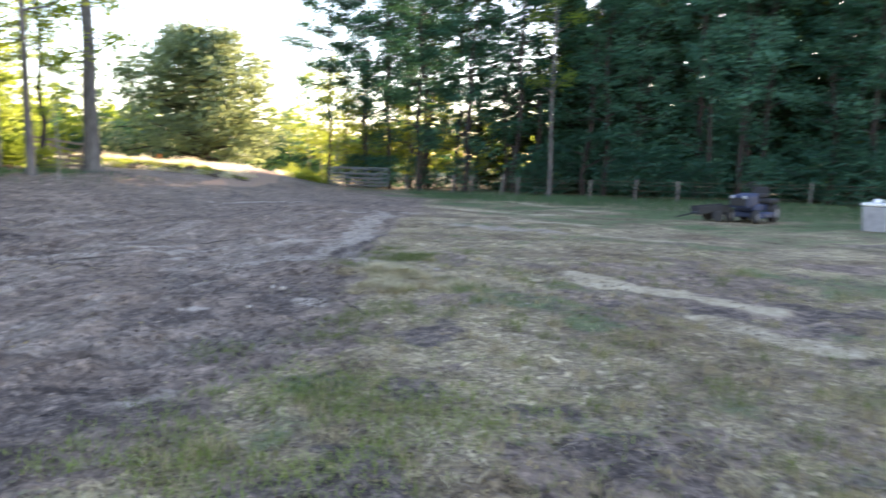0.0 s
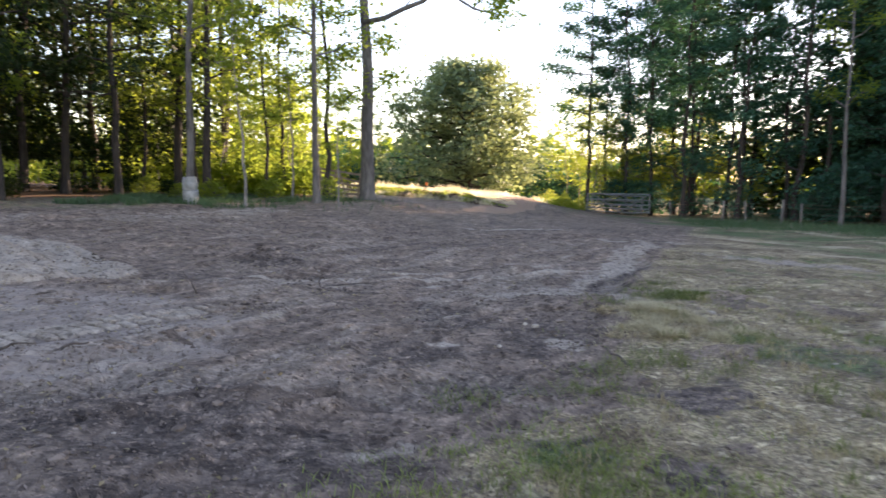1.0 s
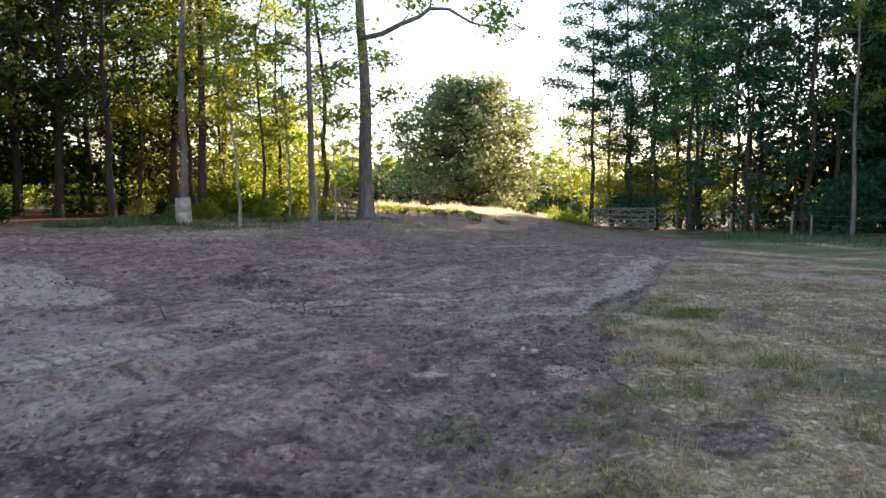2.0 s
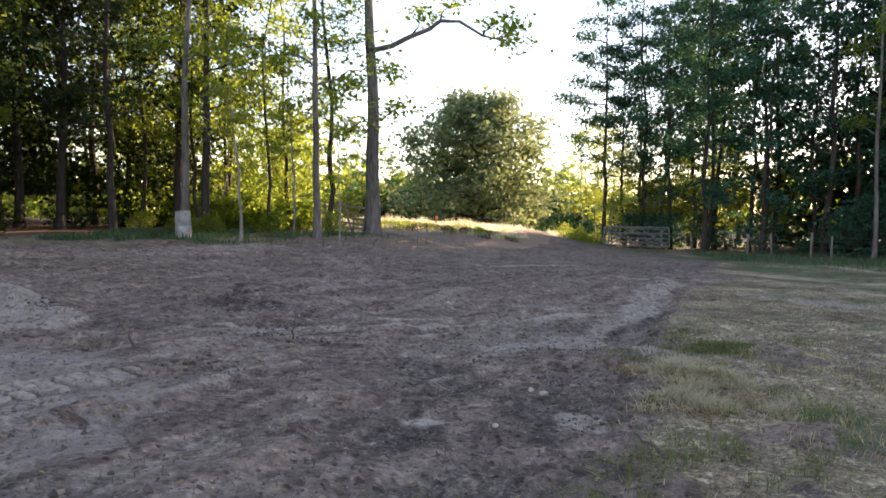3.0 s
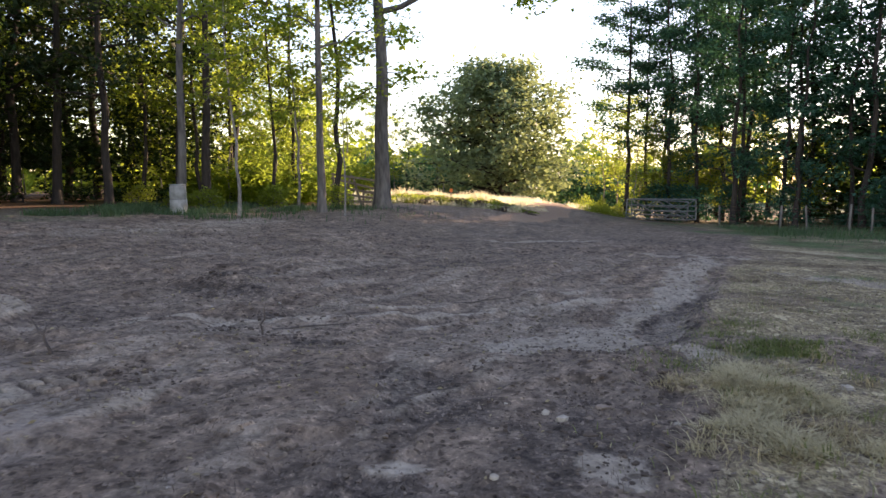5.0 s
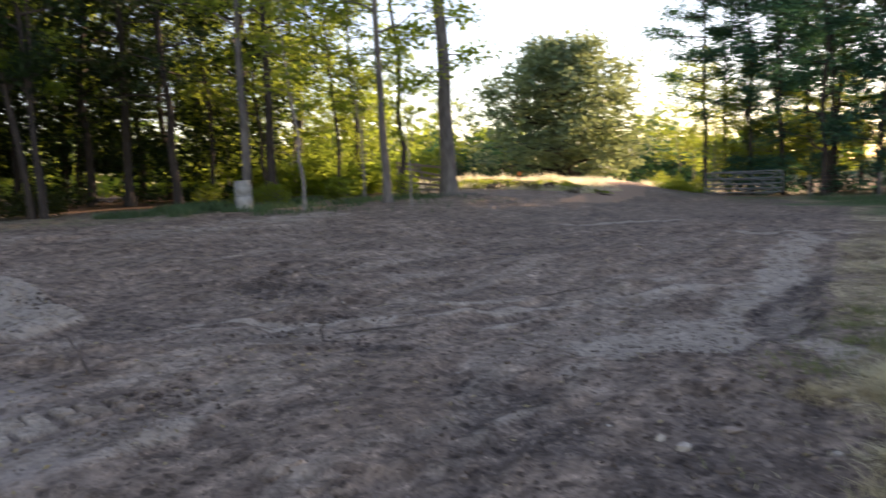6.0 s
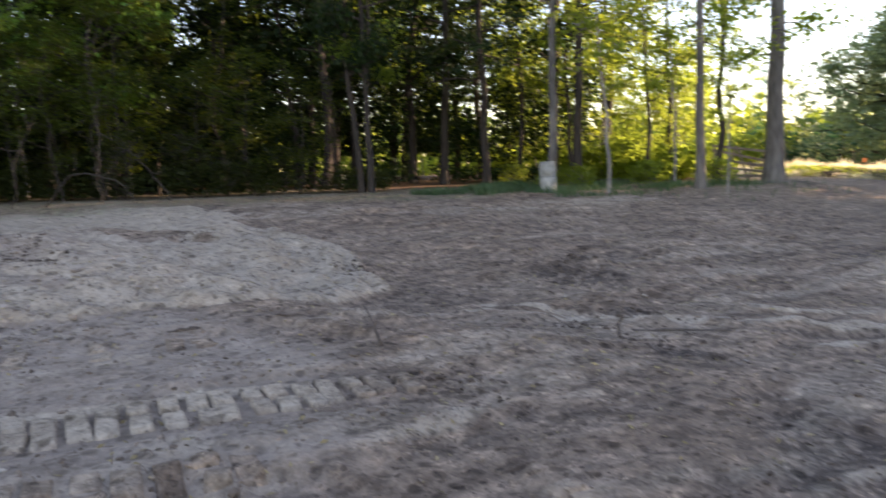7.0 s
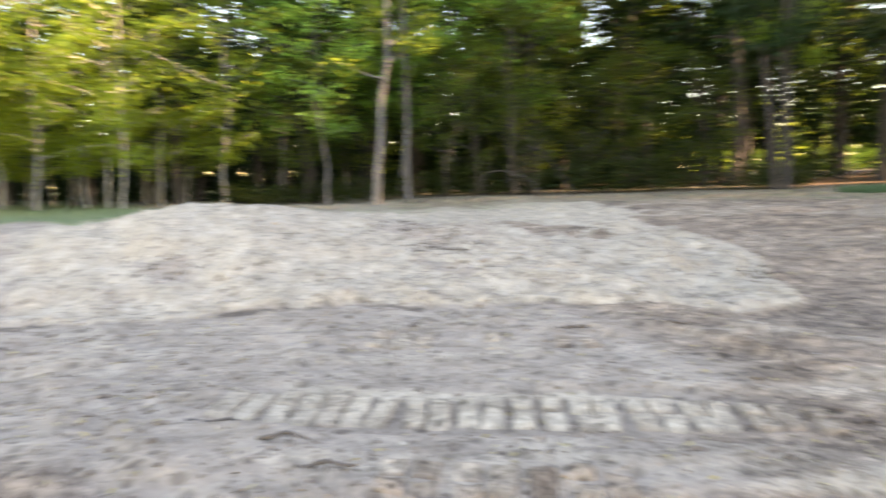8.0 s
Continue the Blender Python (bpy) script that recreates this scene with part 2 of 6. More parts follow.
def ground_material():
    m, nodes, links, p = node_material("yard_ground", 0.95)
    p.inputs["Specular IOR Level"].default_value = 0.2
    pos = nodes.new("ShaderNodeNewGeometry").outputs["Position"]
    big = noise_node(nodes, links, 0.55, 5, pos).outputs[0]
    mid = noise_node(nodes, links, 2.6, 6, pos, 0.6).outputs[0]
    lump_n = noise_node(nodes, links, 7.5, 5, pos, 0.62).outputs[0]
    fine = noise_node(nodes, links, 24.0, 6, pos, 0.68).outputs[0]
    grit = noise_node(nodes, links, 95.0, 3, pos, 0.6).outputs[0]

    def specks(scale):
        """Random dark pits and pale crumbs, 0.5 between them."""
        cells = nodes.new("ShaderNodeTexVoronoi")
        cells.inputs["Scale"].default_value = scale
        links.new(mix(nodes, links, 0.1, pos, noise_node(nodes, links, scale * 0.8, 3, pos).outputs[1], "ADD"), cells.inputs["Vector"])
        near = nodes.new("ShaderNodeMapRange")
        near.interpolation_type = "SMOOTHSTEP"
        near.inputs[1].default_value, near.inputs[2].default_value = 0.46, 0.22
        links.new(cells.outputs["Distance"], near.inputs[0])
        shade = nodes.new("ShaderNodeSeparateColor")
        links.new(cells.outputs["Color"], shade.inputs[0])
        v = maths(nodes, links, "MULTIPLY", near.outputs[0], maths(nodes, links, "SUBTRACT", shade.outputs[0], 0.55))
        return maths(nodes, links, "ADD", v, 0.5)

    pits, chunks, crumbs_n = specks(8.0), specks(15.0), specks(30.0)

    def mask(name, low=0.35, high=0.65, jitter=0.5):
        a = nodes.new("ShaderNodeAttribute")
        a.attribute_name = name
        v = maths(nodes, links, "ADD", a.outputs["Fac"], maths(nodes, links, "MULTIPLY", maths(nodes, links, "SUBTRACT", mid, 0.5), jitter))
        v = maths(nodes, links, "ADD", v, maths(nodes, links, "MULTIPLY", maths(nodes, links, "SUBTRACT", fine, 0.5), jitter))
        r = nodes.new("ShaderNodeMapRange")
        r.interpolation_type = "SMOOTHSTEP"
        r.inputs[1].default_value, r.inputs[2].default_value = low, high
        links.new(v, r.inputs[0])
        return r.outputs[0]

    def vary(col, *layers):
        for value, low, high, dark, light, amount in layers:
            col = mix(nodes, links, amount, col, ramp(nodes, links, value, [(low, dark), (0.5, (1, 1, 1)), (high, light)]), "MULTIPLY")
        return col

    turned = nodes.new("ShaderNodeMapping")
    turned.vector_type = "TEXTURE"
    turned.inputs["Rotation"].default_value, turned.inputs["Scale"].default_value = (0, 0, math.atan2(0.89, 0.45)), (5.0, 1.0, 1.0)
    links.new(pos, turned.inputs[0])
    drag = noise_node(nodes, links, 5.5, 5, turned.outputs[0], 0.6).outputs[0]
    dirt = ramp(nodes, links, big, [(0.3, (0.172, 0.127, 0.096)), (0.5, (0.21, 0.156, 0.119)), (0.7, (0.25, 0.191, 0.147))])
    flakes = noise_node(nodes, links, 3.4, 9, pos, 0.72).outputs[0]
    dirt = vary(dirt, (flakes, 0.43, 0.57, (0.62, 0.6, 0.59), (1.34, 1.32, 1.29), 0.38), (mid, 0.34, 0.66, (0.6, 0.58, 0.57), (1.32, 1.3, 1.27), 0.6), (drag, 0.36, 0.64, (0.55, 0.53, 0.52), (1.42, 1.4, 1.37), 0.6), (lump_n, 0.38, 0.62, (0.55, 0.53, 0.52), (1.4, 1.38, 1.34), 0.7), (fine, 0.36, 0.66, (0.6, 0.58, 0.57), (1.3, 1.28, 1.24), 0.45), (pits, 0.05, 0.95, (0.25, 0.24, 0.23), (1.35, 1.33, 1.3), 0.75), (chunks, 0.05, 0.95, (0.28, 0.26, 0.25), (1.6, 1.57, 1.52), 0.85), (crumbs_n, 0.05, 0.95, (0.35, 0.33, 0.32), (1.9, 1.86, 1.78), 0.8), (grit, 0.3, 0.7, (0.75, 0.74, 0.73), (1.2, 1.19, 1.17), 0.5))
    sand = ramp(nodes, links, mid, [(0.3, (0.282, 0.228, 0.174)), (0.5, (0.348, 0.285, 0.222)), (0.7, (0.405, 0.337, 0.267))])
    sand = vary(sand, (lump_n, 0.35, 0.65, (0.66, 0.64, 0.62), (1.18, 1.17, 1.15), 0.65), (fine, 0.36, 0.64, (0.62, 0.6, 0.58), (1.22, 1.2, 1.18), 0.55), (pits, 0.05, 0.95, (0.35, 0.33, 0.32), (1.22, 1.2, 1.18), 0.75), (chunks, 0.05, 0.95, (0.5, 0.48, 0.46), (1.25, 1.23, 1.2), 0.7), (crumbs_n, 0.05, 0.95, (0.55, 0.53, 0.51), (1.25, 1.23, 1.2), 0.7))
    crust = ramp(nodes, links, mid, [(0.32, (0.23, 0.183, 0.147)), (0.5, (0.267, 0.214, 0.173)), (0.68, (0.31, 0.253, 0.207))])
    crust = vary(crust, (drag, 0.36, 0.64, (0.8, 0.79, 0.78), (1.14, 1.13, 1.12), 0.7), (lump_n, 0.35, 0.65, (0.78, 0.76, 0.75), (1.12, 1.11, 1.1), 0.6), (fine, 0.36, 0.64, (0.7, 0.68, 0.67), (1.2, 1.19, 1.17), 0.5), (pits, 0.05, 0.95, (0.42, 0.4, 0.39), (1.15, 1.14, 1.13), 0.7), (chunks, 0.05, 0.95, (0.5, 0.48, 0.47), (1.3, 1.28, 1.25), 0.7))
    grass = ramp(nodes, links, lump_n, [(0.3, (0.12, 0.098, 0.052)), (0.43, (0.33, 0.262, 0.16)), (0.52, (0.17, 0.126, 0.083)), (0.62, (0.43, 0.347, 0.22)), (0.74, (0.53, 0.44, 0.295))])
    grass = vary(grass, (big, 0.38, 0.62, (0.6, 0.54, 0.5), (1.25, 1.26, 1.2), 0.8), (mid, 0.34, 0.66, (0.42, 0.38, 0.36), (1.4, 1.38, 1.3), 0.8), (fine, 0.36, 0.66, (0.42, 0.4, 0.37), (1.55, 1.52, 1.45), 0.7), (crumbs_n, 0.05, 0.95, (0.2, 0.19, 0.18), (1.6, 1.56, 1.45), 0.8))
    green = ramp(nodes, links, fine, [(0.3, (0.045, 0.07, 0.03)), (0.6, (0.122, 0.157, 0.066)), (0.8, (0.215, 0.235, 0.118))])
    green = vary(green, (lump_n, 0.36, 0.64, (0.6, 0.62, 0.6), (1.3, 1.25, 1.2), 0.8), (mid, 0.34, 0.66, (0.7, 0.62, 0.6), (1.2, 1.2, 1.15), 0.9))
    litter = ramp(nodes, links, fine, [(0.3, (0.06, 0.034, 0.02)), (0.55, (0.135, 0.077, 0.042)), (0.75, (0.22, 0.135, 0.08))])
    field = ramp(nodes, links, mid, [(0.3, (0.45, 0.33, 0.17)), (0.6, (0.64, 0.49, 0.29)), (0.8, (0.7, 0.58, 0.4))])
    lane = ramp(nodes, links, fine, [(0.3, (0.2, 0.122, 0.08)), (0.55, (0.33, 0.22, 0.15)), (0.8, (0.47, 0.34, 0.24))])
    damp_shade = ramp(nodes, links, fine, [(0.3, (0.052, 0.04, 0.033)), (0.55, (0.124, 0.096, 0.078)), (0.75, (0.225, 0.18, 0.148))])
    damp_shade = vary(damp_shade, (flakes, 0.43, 0.57, (0.6, 0.58, 0.57), (1.5, 1.47, 1.42), 0.9), (lump_n, 0.38, 0.62, (0.6, 0.58, 0.57), (1.5, 1.47, 1.42), 0.8), (pits, 0.05, 0.95, (0.3, 0.28, 0.27), (1.9, 1.85, 1.75), 0.9), (crumbs_n, 0.05, 0.95, (0.25, 0.23, 0.22), (2.2, 2.1, 1.95), 0.9))
    col = mix(nodes, links, mask("grass"), dirt, grass)
    col = mix(nodes, links, mask("crust", 0.2, 0.8, 0.35), col, crust)
    col = mix(nodes, links, mask("damp_shade", 0.3, 0.8, 0.55), col, damp_shade)
    col = mix(nodes, links, mask("pale", 0.2, 0.65, 0.35), col, sand)
    worn = ramp(nodes, links, lump_n, [(0.32, (0.3, 0.232, 0.142)), (0.5, (0.41, 0.33, 0.212)), (0.68, (0.5, 0.415, 0.285))])
    worn = vary(worn, (fine, 0.36, 0.64, (0.7, 0.68, 0.66), (1.2, 1.18, 1.15), 0.6))
    col = mix(nodes, links, mask("worn", 0.2, 0.7, 0.4), col, worn)
    col = mix(nodes, links, mask("green", 0.3, 0.8, 0.9), col, green)
    col = mix(nodes, links, mask("litter"), col, litter)
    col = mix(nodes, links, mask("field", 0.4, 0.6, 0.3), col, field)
    col = mix(nodes, links, mask("lane", 0.4, 0.6, 0.3), col, lane)
    links.new(col, p.inputs["Base Color"])
    h = maths(nodes, links, "ADD", maths(nodes, links, "MULTIPLY", fine, 0.6), maths(nodes, links, "ADD", maths(nodes, links, "MULTIPLY", chunks, 0.7), maths(nodes, links, "MULTIPLY", pits, 0.7)))
    bump(nodes, links, p, h, 0.6, 0.05)
    return m


def leaf_material(name, dark, light, through, amount=0.45):
    m, nodes, links, p = node_material(name, 0.55)
    p.inputs["Specular IOR Level"].default_value = 0.15
    island = nodes.new("ShaderNodeNewGeometry").outputs["Random Per Island"]
    each = nodes.new("ShaderNodeObjectInfo").outputs["Random"]
    v = maths(nodes, links, "ADD", maths(nodes, links, "MULTIPLY", island, 0.5), maths(nodes, links, "MULTIPLY", each, 0.5))
    col = ramp(nodes, links, v, [(0.0, dark), (0.6, tuple((a + b) / 2 for a, b in zip(dark, light))), (1.0, light)])
    links.new(col, p.inputs["Base Color"])
    t = nodes.new("ShaderNodeBsdfTranslucent")
    links.new(mix(nodes, links, v, tuple(0.75 * c for c in through), through), t.inputs["Color"])
    s = nodes.new("ShaderNodeMixShader")
    s.inputs[0].default_value = amount
    links.new(p.outputs[0], s.inputs[1])
    links.new(t.outputs[0], s.inputs[2])
    links.new(s.outputs[0], nodes["Material Output"].inputs[0])
    return m


def rough_material(name, dark, light, scale, rough=0.85, metal=0.0, stretch=(1, 1, 1), relief_m=0.01):
    m, nodes, links, p = node_material(name, rough, metal)
    tc = nodes.new("ShaderNodeTexCoord").outputs["Object"]
    mp = nodes.new("ShaderNodeMapping")
    mp.inputs["Scale"].default_value = stretch
    links.new(tc, mp.inputs[0])
    n = noise_node(nodes, links, scale, 6, mp.outputs[0]).outputs[0]
    n2 = noise_node(nodes, links, scale * 0.18, 3, mp.outputs[0]).outputs[0]
    v = maths(nodes, links, "ADD", maths(nodes, links, "MULTIPLY", n, 0.65), maths(nodes, links, "MULTIPLY", n2, 0.35))
    links.new(ramp(nodes, links, v, [(0.34, dark), (0.66, light)]), p.inputs["Base Color"])
    bump(nodes, links, p, n, 0.7, relief_m)
    return m


def crumb_material(name, dark, light, scale=30):
    """Loose lumps, each of its own shade."""
    m, nodes, links, p = node_material(name, 0.95)
    p.inputs["Specular IOR Level"].default_value = 0.15
    geo = nodes.new("ShaderNodeNewGeometry")
    n = noise_node(nodes, links, scale, 4, geo.outputs["Position"]).outputs[0]
    v = maths(nodes, links, "ADD", maths(nodes, links, "MULTIPLY", geo.outputs["Random Per Island"], 0.75), maths(nodes, links, "MULTIPLY", n, 0.25))
    links.new(ramp(nodes, links, v, [(0.0, dark), (0.65, tuple((a + b) / 2 for a, b in zip(dark, light))), (1.0, light)]), p.inputs["Base Color"])
    bump(nodes, links, p, n, 0.6, 0.01)
    return m


M_GROUND = ground_material()
M_BARK = rough_material("grey_bark", (0.056, 0.049, 0.045), (0.185, 0.167, 0.153), 9, 0.95, 0, (1, 1, 0.22), 0.03)
# bark colour lowered to carry the shade on backlit trunks
M_BARK_DARK = rough_material("shade_dark_bark", (0.014, 0.011, 0.009), (0.06, 0.046, 0.038), 9, 0.95, 0, (1, 1, 0.25), 0.03)
M_BARK_PALE = rough_material("pale_bark", (0.12, 0.109, 0.094), (0.3, 0.275, 0.243), 11, 0.9, 0, (1, 1, 0.5), 0.015)
M_LEAF = leaf_material("mixed_leaves", (0.01, 0.026, 0.007), (0.04, 0.074, 0.018), (0.49, 0.63, 0.075), 0.54)
M_LEAF_OAK = leaf_material("oak_leaves", (0.03, 0.068, 0.05), (0.25, 0.32, 0.17), (0.56, 0.66, 0.24), 0.26)
# M_LEAF_DARK, M_LEAF_DEEP: shade of the wood is put into the leaf colour
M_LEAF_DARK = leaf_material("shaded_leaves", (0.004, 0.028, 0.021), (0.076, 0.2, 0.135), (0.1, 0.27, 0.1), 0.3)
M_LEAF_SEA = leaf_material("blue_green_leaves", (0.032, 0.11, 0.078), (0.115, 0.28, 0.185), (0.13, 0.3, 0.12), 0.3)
M_LEAF_DEEP = leaf_material("shade_darkened_leaves", (0.003, 0.009, 0.003), (0.016, 0.036, 0.011), (0.07, 0.12, 0.02), 0.22)
M_LEAF_YOUNG = leaf_material("understory_leaves", (0.025, 0.052, 0.009), (0.09, 0.135, 0.025), (0.5, 0.6, 0.075), 0.54)
M_NEEDLE = leaf_material("pine_needles", (0.01, 0.022, 0.011), (0.032, 0.058, 0.025), (0.1, 0.17, 0.05), 0.25)
M_BRUSH = leaf_material("dry_brush", (0.008, 0.013, 0.004), (0.03, 0.04, 0.011), (0.14, 0.17, 0.03), 0.3)
M_SCRUB = leaf_material("scrub_leaves", (0.007, 0.015, 0.003), (0.045, 0.064, 0.011), (0.22, 0.28, 0.03), 0.35)
M_LEAF_FRESH = leaf_material("fresh_green_leaves", (0.04, 0.12, 0.022), (0.17, 0.35, 0.07), (0.36, 0.52, 0.07), 0.4)
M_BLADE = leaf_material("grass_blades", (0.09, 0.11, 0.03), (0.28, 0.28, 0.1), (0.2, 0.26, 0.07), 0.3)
# darker, cooler copy of M_BLADE, with the shade put into its colour
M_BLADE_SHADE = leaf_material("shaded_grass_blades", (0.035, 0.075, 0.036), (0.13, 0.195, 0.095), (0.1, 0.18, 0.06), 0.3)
M_BLADE_FRESH = leaf_material("fresh_grass_blades", (0.13, 0.17, 0.035), (0.36, 0.4, 0.11), (0.3, 0.38, 0.08), 0.3)
M_STRAW = leaf_material("dry_straw", (0.16, 0.118, 0.06), (0.57, 0.455, 0.255), (0.5, 0.43, 0.24), 0.25)
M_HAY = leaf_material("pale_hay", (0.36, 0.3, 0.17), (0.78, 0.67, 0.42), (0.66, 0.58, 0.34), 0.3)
# brighter copy of the hay: the field's sunlight is put into the colour
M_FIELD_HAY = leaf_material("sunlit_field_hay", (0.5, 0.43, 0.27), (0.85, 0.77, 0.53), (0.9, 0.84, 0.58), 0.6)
M_CHIP = leaf_material("bark_chips", (0.05, 0.035, 0.028), (0.26, 0.2, 0.16), (0.1, 0.07, 0.05), 0.05)
M_CLOD = crumb_material("soil_clods", (0.08, 0.059, 0.046), (0.31, 0.24, 0.19))
M_DARKCLOD = crumb_material("dark_soil", (0.05, 0.037, 0.03), (0.16, 0.12, 0.095))
M_SANDCLOD = crumb_material("sand_clods", (0.2, 0.162, 0.135), (0.45, 0.38, 0.325))
M_STONE = rough_material("pale_stone", (0.27, 0.225, 0.175), (0.47, 0.405, 0.33), 18, 0.85, 0, (1, 1, 1), 0.004)
M_TWIG = rough_material("dead_wood", (0.045, 0.035, 0.03), (0.14, 0.105, 0.085), 25, 0.9, 0, (1, 1, 0.3), 0.004)
M_POST = rough_material("weathered_post", (0.09, 0.08, 0.07), (0.22, 0.2, 0.175), 12, 0.9, 0, (1, 1, 0.15), 0.006)
M_GALV = rough_material("weathered_steel", (0.08, 0.092, 0.092), (0.2, 0.215, 0.215), 14, 0.6, 0.2, (1, 1, 1), 0.002)
M_OLDWOOD = rough_material("old_gate_wood", (0.1, 0.08, 0.06), (0.26, 0.21, 0.16), 10, 0.9, 0, (0.2, 1, 1), 0.004)
M_DRUM = rough_material("dirty_white_plastic", (0.15, 0.15, 0.138), (0.38, 0.38, 0.36), 5, 0.6, 0, (1, 1, 1), 0.002)
M_WHITE = rough_material("white_lid", (0.62, 0.62, 0.6), (0.8, 0.8, 0.78), 7, 0.45, 0, (1, 1, 1), 0.001)
M_GREYBOX = rough_material("grey_plastic", (0.13, 0.13, 0.135), (0.22, 0.22, 0.23), 6, 0.6, 0, (1, 1, 1), 0.001)
M_BINGREY = rough_material("faded_grey_plastic", (0.2, 0.2, 0.215), (0.34, 0.335, 0.35), 6, 0.6, 0, (1, 1, 1), 0.001)
M_BLUE = rough_material("faded_blue_paint", (0.01, 0.016, 0.042), (0.03, 0.045, 0.105), 8, 0.6, 0, (1, 1, 1), 0.001)
M_BLACK = rough_material("black_rubber", (0.012, 0.012, 0.013), (0.035, 0.034, 0.034), 20, 0.85, 0, (1, 1, 1), 0.003)
M_METAL = rough_material("bare_metal", (0.35, 0.36, 0.38), (0.6, 0.6, 0.62), 12, 0.35, 0.9, (1, 1, 1), 0.001)
M_ORANGE = rough_material("orange_paint", (0.6, 0.16, 0.04), (0.75, 0.24, 0.07), 20, 0.6, 0, (1, 1, 1), 0.001)
M_WIRE = rough_material("rusty_wire", (0.1, 0.07, 0.05), (0.24, 0.17, 0.12), 30, 0.7, 0.6, (1, 1, 1), 0.001)


# ---- mesh helpers ----
def mesh_object(name, verts, faces, material, smooth=True):
    me = bpy.data.meshes.new(name)
    me.from_pydata(verts, [], faces)
    me.materials.append(material)
    if smooth:
        me.polygons.foreach_set("use_smooth", np.ones(len(me.polygons), bool))
    return new(name, me)


def part(name, bm, material, parent, label=""):
    """Links a bmesh as one mesh object under a thing or under a part."""
    me = bpy.data.meshes.new(name)
    bm.to_mesh(me)
    bm.free()
    me.materials.append(material)
    ob = new(name, me)
    ob.parent = parent
    return tagged(ob, label)


def thing(name, m, label, category, group="", kind=""):
    ob = new(name)
    ob.matrix_world = m
    ob.empty_display_size = 0.2
    return tagged(ob, label, category, group, kind)


def box_bm(size, m=Matrix(), bevel=0.0, segments=2, bm=None):
    bm = bm or bmesh.new()
    made = bmesh.ops.create_cube(bm, size=1.0, matrix=m @ Matrix.Diagonal((*size, 1)))
    if bevel:
        edges = list({e for v in made["verts"] for e in v.link_edges})
        bmesh.ops.bevel(bm, geom=edges, offset=bevel, segments=segments, affect="EDGES", profile=0.5)
    return bm


def sweep(verts, faces, path, radii, sides=8, cap=True, squash=1.0):
    """A tapered round limb along a path, added to the lists."""
    base = len(verts)
    path = [Vector(p) for p in path]
    ref = Vector((0.31, 0.95, 0.07))
    for i, p in enumerate(path):
        d = (path[min(i + 1, len(path) - 1)] - path[max(i - 1, 0)]).normalized()
        a = d.cross(ref).normalized()
        if a.length < 0.1:
            a = d.cross(Vector((1, 0, 0))).normalized()
        b = d.cross(a)
        for k in range(sides):
            an = 2 * math.pi * k / sides
            verts.append(tuple(p + float(radii[i]) * (a * math.cos(an) + b * math.sin(an) * squash)))
    for i in range(len(path) - 1):
        for k in range(sides):
            q, n = base + i * sides, (k + 1) % sides
            faces.append((q + k, q + n, q + sides + n, q + sides + k))
    if cap:
        faces.append(tuple(base + k for k in range(sides))[::-1])
        faces.append(tuple(base + (len(path) - 1) * sides + k for k in range(sides)))


def rod_bm(a, b, r, sides=10, r2=None):
    v, f = [], []
    sweep(v, f, [a, b], [r, r if r2 is None else r2], sides)
    bm = bmesh.new()
    vs = [bm.verts.new(p) for p in v]
    for q in f:
        bm.faces.new([vs[i] for i in q])
    bmesh.ops.recalc_face_normals(bm, faces=bm.faces)
    return bm


def lathe_bm(profile, sides=32, m=Matrix()):
    """A turned body from (radius, height) rows."""
    bm = bmesh.new()
    rings = []
    for r, z in profile:
        rings.append([bm.verts.new(m @ Vector((max(r, 0.001) * math.cos(2 * math.pi * k / sides), max(r, 0.001) * math.sin(2 * math.pi * k / sides), z))) for k in range(sides)])
    for lo, hi in zip(rings, rings[1:]):
        for k in range(sides):
            f = bm.faces.new((lo[k], lo[(k + 1) % sides], hi[(k + 1) % sides], hi[k]))
            f.smooth = True
    bm.faces.new(rings[0][::-1])
    bm.faces.new(rings[-1])
    return bm


def leaf_cloud(name, centres, length, width, rng, material, flat=0.5, upright=0.0):
    """Many small folded leaves, one mesh."""
    n = len(centres)
    d = rng.normal(size=(n, 3))
    d[:, 2] = d[:, 2] * flat + upright
    d /= np.linalg.norm(d, axis=1)[:, None]
    s = np.cross(d, rng.normal(size=(n, 3)) * [0.5, 0.5, 1.0] + [0, 0, 0.4])
    s /= np.linalg.norm(s, axis=1)[:, None] + 1e-9
    up = np.cross(s, d)
    size = rng.uniform(0.6, 1.4, (n, 1))
    l, w = d * length * size * 0.5, s * width * size * 0.5
    fold = up * width * size * 0.18
    v = np.stack([centres - l, centres + w + fold, centres + l, centres - w + fold], 1).reshape(-1, 3)
    i = np.arange(n)[:, None] * 4
    tri = np.concatenate([i + [0, 1, 2], i + [0, 2, 3]], 1).reshape(-1, 3)
    me = bpy.data.meshes.new(name)
    me.vertices.add(len(v))
    me.vertices.foreach_set("co", v.ravel())
    me.loops.add(tri.size)
    me.loops.foreach_set("vertex_index", tri.ravel())
    me.polygons.add(len(tri))
    me.polygons.foreach_set("loop_start", np.arange(len(tri)) * 3)
    me.update(calc_edges=True)
    me.validate()
    me.materials.append(material)
    return me


